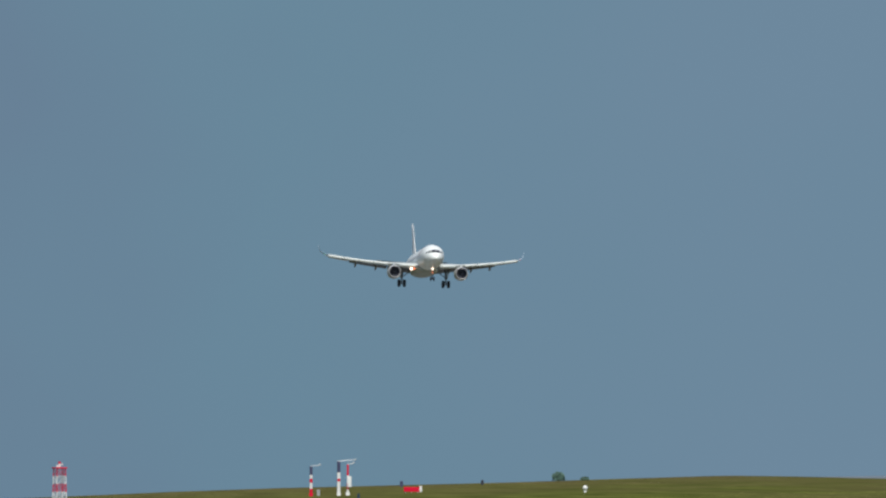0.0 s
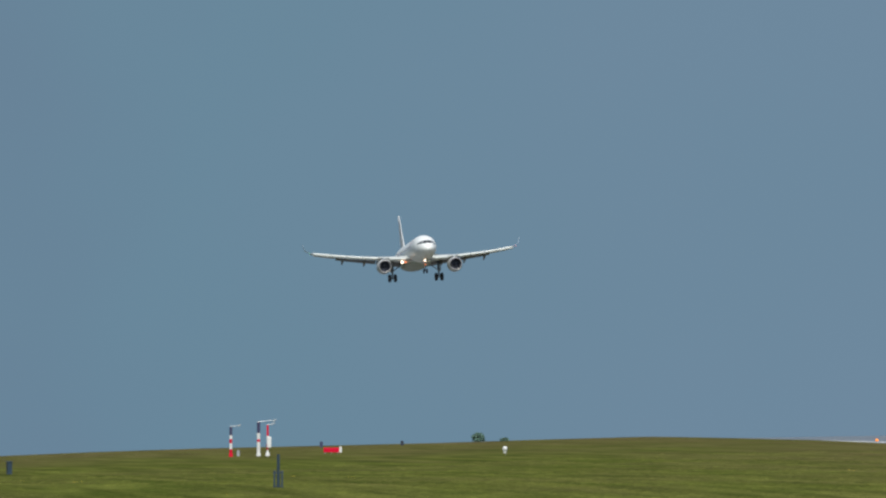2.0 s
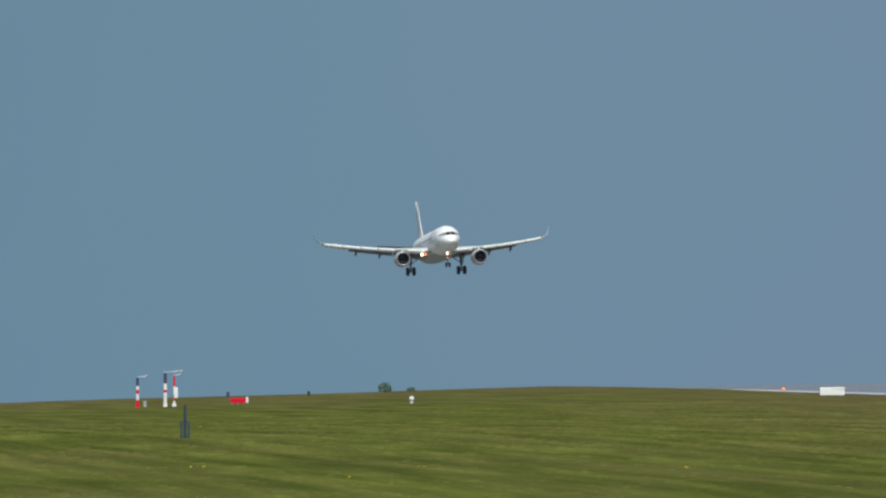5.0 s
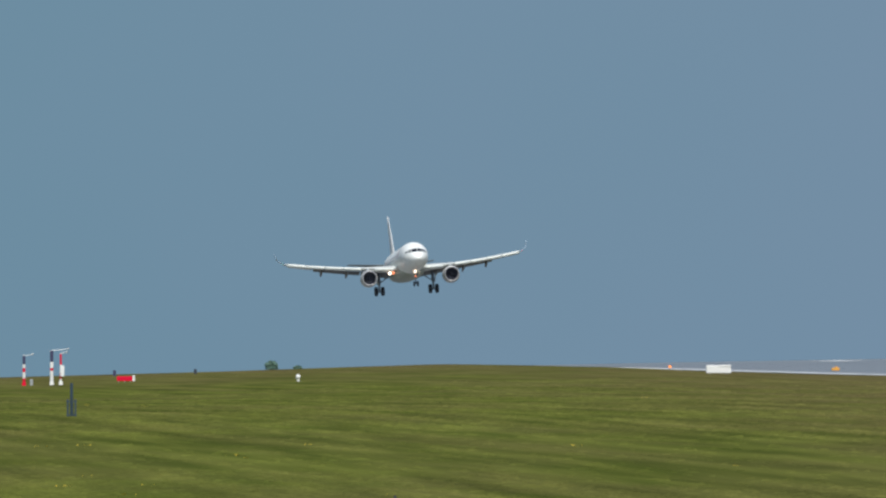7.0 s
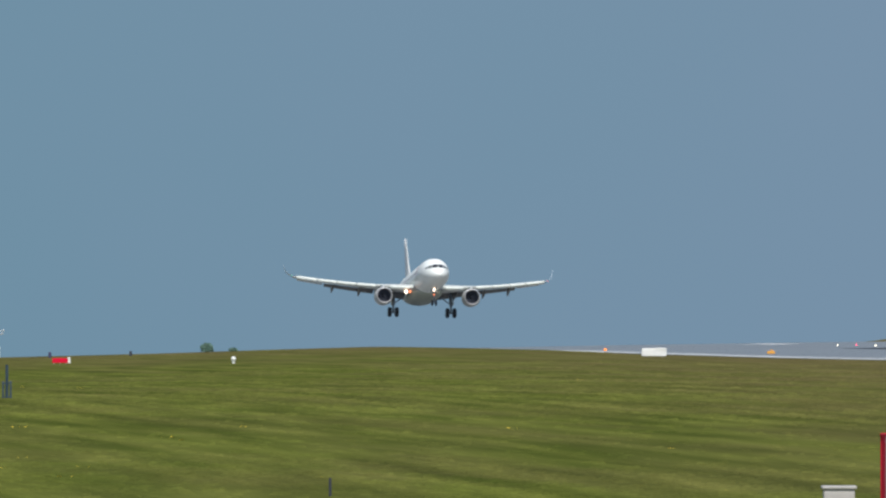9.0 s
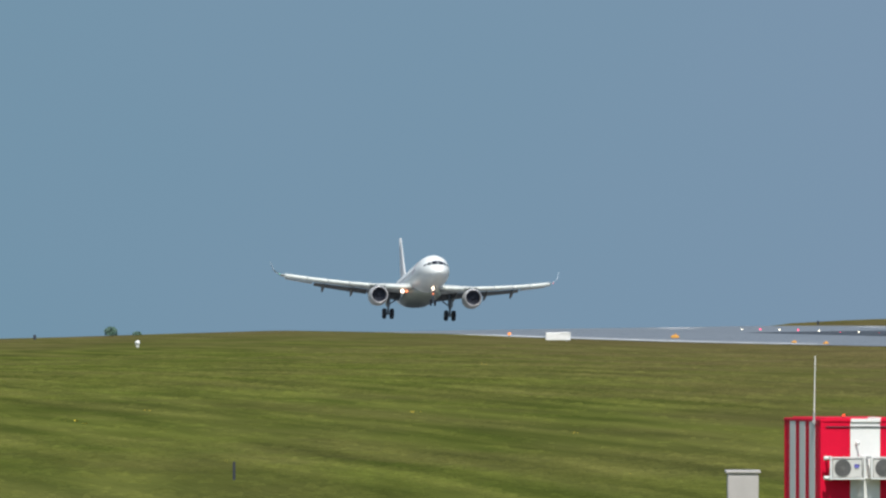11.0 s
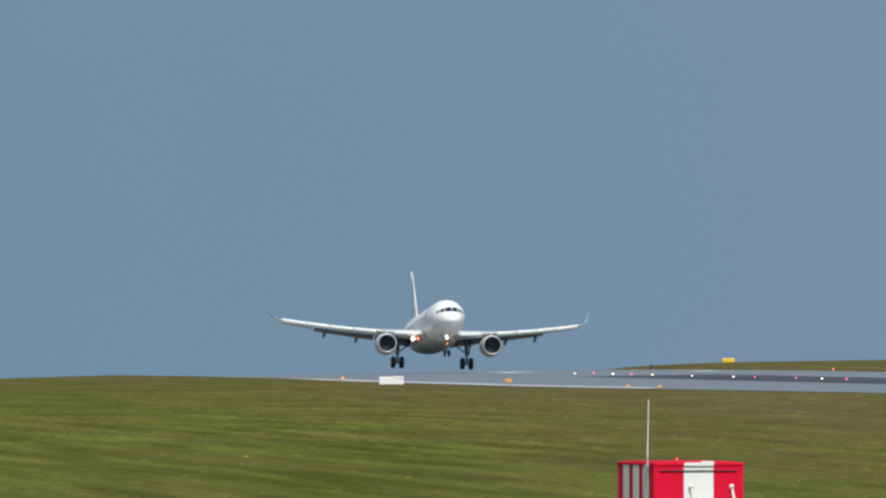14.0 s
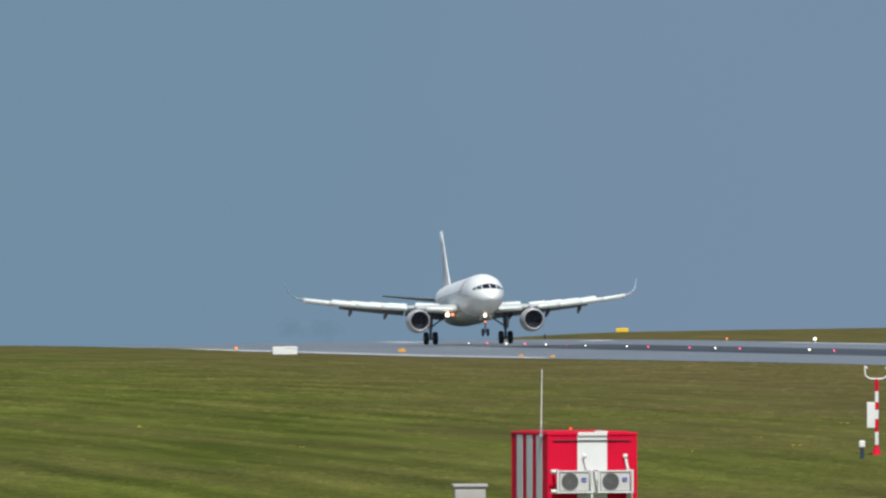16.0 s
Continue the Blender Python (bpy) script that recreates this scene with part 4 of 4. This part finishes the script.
def red_board(u, r):
    """A low red board on legs with a white end post, by the grass crest."""
    x, y, z = ground_at(u, r)
    s = thing("red_marker_board", "low red marker board with a white end panel", "sign", (x, y, z - 0.02), -math.degrees(bearing_of(u)))
    bm = bmesh.new()
    box(bm, (1.42, 0.12, 0.44), (0, 0, 0.34), bevel=0.03)
    part("board", bm, RED_PAINT, s)
    bm = bmesh.new()
    box(bm, (0.22, 0.16, 0.54), (0.82, 0, 0.37), bevel=0.03)
    part("end_panel", bm, WHITE_PAINT, s, "white end panel")
    for dx in (-0.55, 0.0, 0.55):
        bm = bmesh.new()
        tube(bm, (dx, 0.03, 0), (dx, 0.03, 0.3), 0.04, seg=8)
        part("leg", bm, PALE_STEEL, s)


red_board(-547, range_at(-547, 642))


def blue_frame(u, r):
    """A slim aerial pole rising from a braced slate-blue frame."""
    x, y, z = ground_at(u, r)
    s = thing("aerial_frame", "slate-blue steel frame with a central pole", "mast", (x, y, z - 0.02), -math.degrees(bearing_of(u)))
    for dx in (-0.17, 0.17):
        bm = bmesh.new()
        box(bm, (0.085, 0.14, 0.82), (dx, 0, 0.41), bevel=0.015)
        part("upright", bm, BLUE_STEEL, s)
    bm = bmesh.new()
    tube(bm, (0, 0, 0), (0, 0, 1.55), 0.075, 0.06, seg=12)
    part("pole", bm, BLUE_STEEL, s)
    for zz in (0.12, 0.72):
        bm = bmesh.new()
        box(bm, (0.46, 0.06, 0.07), (0, 0.02, zz), bevel=0.01)
        part("rail", bm, BLUE_STEEL, s)


blue_frame(-641, range_at(-641, 704))


def white_board(u, r, w, h):
    x, y, z = ground_at(u, r)
    s = thing("distance_board", "low white airfield board turned edge-on to the runway", "sign", (x, y, z - 0.02), -math.degrees(bearing_of(u)) + 12)
    bm = bmesh.new()
    box(bm, (w, 0.25, h), (0, 0, h / 2 + 0.08), bevel=0.05)
    part("panel", bm, WHITE_PAINT, s)
    bm = bmesh.new()
    box(bm, (w * 0.42, 0.3, h * 0.25), (w * 0.25, -0.01, h + 0.02), bevel=0.03)
    part("hood", bm, WHITE_PAINT, s)
    for dx in (-0.35, 0.35):
        bm = bmesh.new()
        tube(bm, (dx * w, 0, 0), (dx * w, 0, 0.12), 0.06, seg=8)
        part("foot", bm, PALE_STEEL, s)


white_board(504, range_at(504, 629), 2.15, 0.68)


def edge_light(x, y, material, size, label, name="runway_light", group="runway lights", z=None):
    s = thing(name, label, "light", (x, y, ground_z(x, y) - 0.02 if z is None else z), group=group)
    bm = bmesh.new()
    tube(bm, (0, 0, 0), (0, 0, size * 0.9), size * 0.35, size * 0.28, seg=10)
    part("stem", bm, PALE_STEEL, s)
    bm = bmesh.new()
    ball(bm, (0, 0, size * 1.25), size * 0.5, 12, squash=0.9)
    part("lens", bm, material, s, "glowing lens")


x, y, z = ground_at(418, range_at(418, 620))
edge_light(x, y, AMBER_LAMP, 0.28, "glowing amber runway edge light on a short stem")
for u in (711, 922, 978):
    x = RUNWAY_X - HALF if u < 900 else RUNWAY_X - HALF - 2.5
    y = x / math.tan(bearing_of(u))
    s = thing("amber_marker", "low orange edge marker on the paved shoulder", "marker", (x, y, runway_z(x, y) - 0.01), -7, "edge markers")
    bm = bmesh.new()
    k = 1.0 if u < 900 else 0.6
    box(bm, (0.75 * k, 0.5, 0.26 * k), (0, 0, 0.13 * k), bevel=0.05)
    part("body", bm, ORANGE, s)
    bm = bmesh.new()
    ball(bm, (0.05, 0, 0.30 * k), 0.15 * k, 10, squash=0.7)
    part("cap", bm, ORANGE, s)

# lamps let into the runway: pairs of white and red down the middle, amber on the far edge
for u, mat, size in ((829, WHITE_LAMP, 0.26), (862, PINK_LAMP, 0.36), (896, WHITE_LAMP, 0.32), (929, PINK_LAMP, 0.36), (966, WHITE_LAMP, 0.32),
                     (1003, PINK_LAMP, 0.2), (1036, WHITE_LAMP, 0.26), (1072, PINK_LAMP, 0.16), (1109, WHITE_LAMP, 0.30), (1147, PINK_LAMP, 0.30),
                     (1220, PINK_LAMP, 0.32), (1266, WHITE_LAMP, 0.30), (1309, PINK_LAMP, 0.34), (1432, WHITE_LAMP, 0.36), (1476, PINK_LAMP, 0.34)):
    b = bearing_of(u)
    x = RUNWAY_X
    yy = x / math.tan(b)
    edge_light(x, yy, mat, size * 0.47, "glowing runway centre-line lamp set in asphalt", "centre_line_light", "centre-line lamps", runway_z(x, yy) - 0.1)
for u, mat, size in ((1442, WHITE_LAMP, 0.45), (1286, AMBER_LAMP, 0.3)):
    b = bearing_of(u)
    x = RUNWAY_X + HALF + 0.8
    yy = x / math.tan(b)
    edge_light(x, yy, mat, size * 0.65, "glowing runway edge light on the far verge", "runway_light", "runway lights", runway_z(x, yy) - 0.05)


def yellow_sign(u, r):
    x, y, z = ground_at(u, r)
    s = thing("taxiway_sign", "small yellow taxiway sign on the far verge", "sign", (x, y, z - 0.05), -7)
    bm = bmesh.new()
    box(bm, (1.4, 0.2, 0.46), (0, 0, 0.27), bevel=0.05)
    part("panel", bm, YELLOW_SIGN, s)
    for dx in (-0.425, 0.425):
        bm = bmesh.new()
        tube(bm, (dx, 0, 0), (dx, 0, 0.25), 0.05, seg=8)
        part("leg", bm, PALE_STEEL, s)


yellow_sign(1101, 1788)


def bush(u, r, w, h, n, label):
    """Short stems and a ragged crown of many small leaf clumps."""
    x, y, z = ground_at(u, r)
    s = thing("bush", label, "bush", (x, y, z - 0.1))
    rnd = random.Random(int(u) + 7)
    bm = bmesh.new()
    for k in range(5):
        a = rnd.uniform(0, 6.28)
        tube(bm, (0.1 * math.cos(a), 0.1 * math.sin(a), 0), (w * 0.28 * math.cos(a), w * 0.28 * math.sin(a), h * 0.7), 0.06, 0.02, seg=6)
    part("trunk", bm, BARK, s)
    verts, faces = [], []
    for k in range(n):
        a, q, e = rnd.uniform(0, 6.28), rnd.random() ** 0.6, rnd.uniform(0.0, 1.0)
        lump = 0.75 + 0.35 * math.sin(3 * a + 1) * math.cos(5 * e)
        c = Vector((w / 2 * q * lump * math.cos(a), w / 2 * q * lump * math.sin(a), h * (0.18 + 0.82 * e * math.sqrt(max(0.05, 1 - (q * 0.9) ** 2)) * lump)))
        t = Euler((rnd.uniform(0, 3), rnd.uniform(0, 3), rnd.uniform(0, 6))).to_matrix()
        d = rnd.uniform(0.08, 0.17)
        i = len(verts)
        verts += [tuple(c + t @ Vector(p)) for p in ((-d, 0, 0), (0, -d * 0.5, 0.02), (d, 0, 0), (0, d * 0.5, 0.02))]
        faces.append((i, i + 1, i + 2, i + 3))
    me = bpy.data.meshes.new("crown")
    me.from_pydata(verts, [], faces)
    me.materials.append(HAZED_LEAF)
    crown = new("crown", me)
    crown.parent = s


bush(-287, 1640, 1.5, 1.25, 1300, "small dark green bush on the skyline")
bush(-240, 1640, 1.0, 0.55, 300, "low green bush on the skyline")


# ---- long grass ----
def tufts(name, count, seed, rmin, rmax, umin, umax, height, material, label, density=None, lift=0.0, width=1.0):
    """Ragged tufts of blades over the field, as one object."""
    rnd = random.Random(seed)
    verts, faces = [], []
    for k in range(count):
        inv = rnd.uniform(1 / rmax, 1 / rmin)
        r = 1 / inv
        b = bearing_of(rnd.uniform(umin, umax))
        x, y = r * math.sin(b), r * math.cos(b)
        if near_edge(y) - 0.4 < x < RUNWAY_X + HALF + 0.4:
            continue
        if density and rnd.random() > density(x, y):
            continue
        z = ground_z(x, y) - 0.03 + lift
        for q in range(3):
            h = height * rnd.uniform(0.45, 1.15)
            dx, dy = rnd.uniform(-0.25, 0.25), rnd.uniform(-0.25, 0.25)
            lean = rnd.uniform(-0.14, 0.14)
            w = rnd.uniform(0.035, 0.09) * width * (0.6 + r / 900)
            a = rnd.uniform(-0.7, 0.7)
            i = len(verts)
            verts += [(x + dx - w * math.cos(a), y + dy - w * math.sin(a), z), (x + dx + w * math.cos(a), y + dy + w * math.sin(a), z),
                      (x + dx + lean, y + dy + rnd.uniform(-0.1, 0.1), z + h)]
            faces.append((i, i + 1, i + 2))
    me = bpy.data.meshes.new(name)
    me.from_pydata(verts, [], faces)
    me.materials.append(material)
    return tagged(new(name, me), label, "grass", kind="stuff")


def patchy(x, y):
    return 0.15 + 0.85 * smooth_step(-0.25, 0.35, noise.noise(Vector((x * 0.035, y * 0.012, 0.3))))


tufts("long_grass", 14000, 3, 1500, 1660, -1400, 1640, 0.045, BLADES, "ragged green and straw-coloured grass tufts", patchy)



def hummocks(name, count, seed, rmin, rmax, umin, umax, material, label):
    """Low ragged clumps of turf, each a short uneven ridge of blades, as one object."""
    rnd = random.Random(seed)
    verts, faces = [], []
    for k in range(count):
        r = 1 / rnd.uniform(1 / rmax, 1 / rmin)
        b = bearing_of(rnd.uniform(umin, umax))
        x, y = r * math.sin(b), r * math.cos(b)
        if rnd.random() > patchy(x, y) or near_edge(y) - 2 < x < RUNWAY_X + HALF + 2:
            continue
        z = ground_z(x, y) - 0.02
        w = rnd.uniform(0.10, 0.34) * (0.5 + r / 900)
        h = rnd.uniform(0.05, 0.10)
        a = rnd.uniform(-0.5, 0.5)
        c, s_ = math.cos(a), math.sin(a)
        i = len(verts)
        for q, t in ((-1.0, 0.0), (1.0, 0.0), (0.62, rnd.uniform(0.5, 1.0)), (0.1, rnd.uniform(0.6, 1.1)), (-0.55, rnd.uniform(0.5, 1.0))):
            verts.append((x + q * w * c, y + q * w * s_ + t * h * 0.5, z + t * h))
        faces.append((i, i + 1, i + 2, i + 3, i + 4))
    me = bpy.data.meshes.new(name)
    me.from_pydata(verts, [], faces)
    me.materials.append(material)
    return tagged(new(name, me), label, "grass", kind="stuff")


hummocks("grass_tufts", 40000, 5, 362, 1250, -1420, 1660, TUFT, "low ragged tufts of mown green grass")


def flower_patch(x, y):
    return 1.0 if noise.noise(Vector((x * 0.03, y * 0.01, 4.2))) > 0.18 else 0.12


tufts("meadow_flowers", 90, 9, 380, 1100, -1300, 1600, 0.05, FLOWER, "scattered yellow meadow flowers", flower_patch, 0.05, 0.4)

AIRLINER_ROWS = [
    (0, 196.74, 2699.0, 26.62, 3.70, -1.61, 182.47),
    (0.5, 196.92, 2662.5, 25.07, 3.81, -0.07, 182.66),
    (1, 197.32, 2626.0, 23.34, 3.98, 1.50, 182.80),
    (1.5, 197.61, 2589.6, 22.07, 4.28, 2.42, 182.87),
    (2, 197.86, 2553.3, 20.26, 4.63, 2.18, 182.88),
    (2.5, 197.61, 2517.1, 18.95, 4.84, 1.33, 182.91),
    (3, 197.72, 2481.0, 17.41, 4.81, 0.64, 183.01),
    (3.5, 197.69, 2445.0, 16.25, 4.64, 0.22, 183.21),
    (4, 197.93, 2409.1, 15.01, 4.47, 0.08, 183.53),
    (6.3, 198.16, 2245.2, 9.21, 3.43, 4.16, 181.76),
    (6.5, 198.13, 2231.0, 8.47, 3.71, 3.57, 181.43),
    (7, 197.84, 2195.7, 6.69, 4.12, 3.17, 181.11),
    (7.5, 197.21, 2160.6, 5.29, 4.55, 2.54, 180.97),
    (8, 196.72, 2125.5, 3.75, 4.85, 1.55, 180.99),
    (8.2, 196.50, 2111.5, 3.26, 5.04, 0.70, 181.14),
    (10.3, 194.25, 1965.3, -0.16, 7.17, -1.88, 181.91),
    (10.5, 194.05, 1951.5, -0.20, 7.14, -1.99, 181.93),
    (11, 193.78, 1916.9, -0.31, 6.98, -1.86, 181.83),
    (11.5, 193.28, 1882.5, -0.19, 6.63, -1.50, 181.61),
    (12, 193.29, 1848.1, 0.06, 6.18, -1.04, 181.32),
    (12.5, 193.05, 1813.8, 0.16, 5.81, -1.24, 181.08),
    (13, 192.85, 1779.6, 0.19, 5.57, -2.16, 180.93),
    (13.5, 192.62, 1745.6, 0.09, 5.40, -2.41, 180.86),
    (14, 192.69, 1711.5, 0.07, 5.20, -1.22, 180.85),
    (14.5, 192.61, 1677.6, 0.02, 4.85, 0.45, 180.87),
    (15, 192.58, 1643.8, 0.20, 4.31, 1.15, 180.90),
    (15.5, 192.12, 1610.1, 0.31, 3.63, 0.91, 180.95),
    (16, 191.91, 1576.4, 0.20, 2.84, 0.73, 180.96),
]


# ---- tyre smoke ----
def smoke_puff(seed, w, h):
    """One thin wisp: loose shells that thin out towards the rim."""
    bm = bmesh.new()
    for scale in (1.0, 0.72, 0.42):
        made = bmesh.ops.create_icosphere(bm, subdivisions=4, radius=1.0)["verts"]
        for v in made:
            k = scale * (0.9 + 0.6 * noise.noise(v.co * 1.4 + Vector((seed + scale, 0, 0))))
            v.co = Vector((v.co.x * w * k, v.co.y * w * k, v.co.z * h * k))
    return bm


PUFFS = []
smoke = thing("tyre_smoke", "thin grey-violet tyre smoke drifting over the runway", "smoke")
for seed, x, y, z, w, h in ((1, 192.0, 1690, 0.25, 2.0, 1.5), (5, 189.8, 1702, 0.3, 1.6, 1.2)):
    puff = part("puff", smoke_puff(seed, w, h), SMOKE, smoke, smooth=True)
    PUFFS.append((puff, x, y, z))


def motions():
    rows = []
    for t, x, y, z, rx, ry, rz in AIRLINER_ROWS:
        if t >= 14.5:
            z = 0.4 * runway_z(x, y) + 0.6 * max(z, runway_z(x, y))
        rows.append((t, pose(x, y, z, rx, ry, rz)))
    walk(jet, rows)
    # smoke bursts from the touchdown and drifts across the wind
    for puff, x, y, z in PUFFS:
        low = runway_z(x, y) - 3.5
        walk(puff, [(0, pose(x, y, low)), (14.2, pose(x, y, low)), (14.5, pose(x, y, z)), (15.2, pose(x - 0.8, y + 1, z + 0.3)),
                    (16, pose(x - 1.8, y + 2, z + 0.9))])
    # the wings sag about their roots as the lift is spilled
    for wing, sgn in WINGS:
        rows = []
        for t, drop in ((0, 0), (14.5, 0), (15.0, 0.6), (15.5, 1.2), (16, 1.7)):
            a = radians(sgn * drop)
            px, pz = sgn * 1.6, 3.24
            rows.append((t, pose(px - px * math.cos(a) - pz * math.sin(a), 0, pz + px * math.sin(a) - pz * math.cos(a), 0, sgn * drop, 0)))
        walk(wing, rows)
    # spoilers rise once the wheels are down
    for sp, hinge, slope, sweep in SPOILERS:
        walk(sp, [(t, pose(*hinge, -a, slope, sweep)) for t, a in ((0, 0), (14.7, 0), (15.1, 9), (15.5, 19), (16, 29))])


motions()
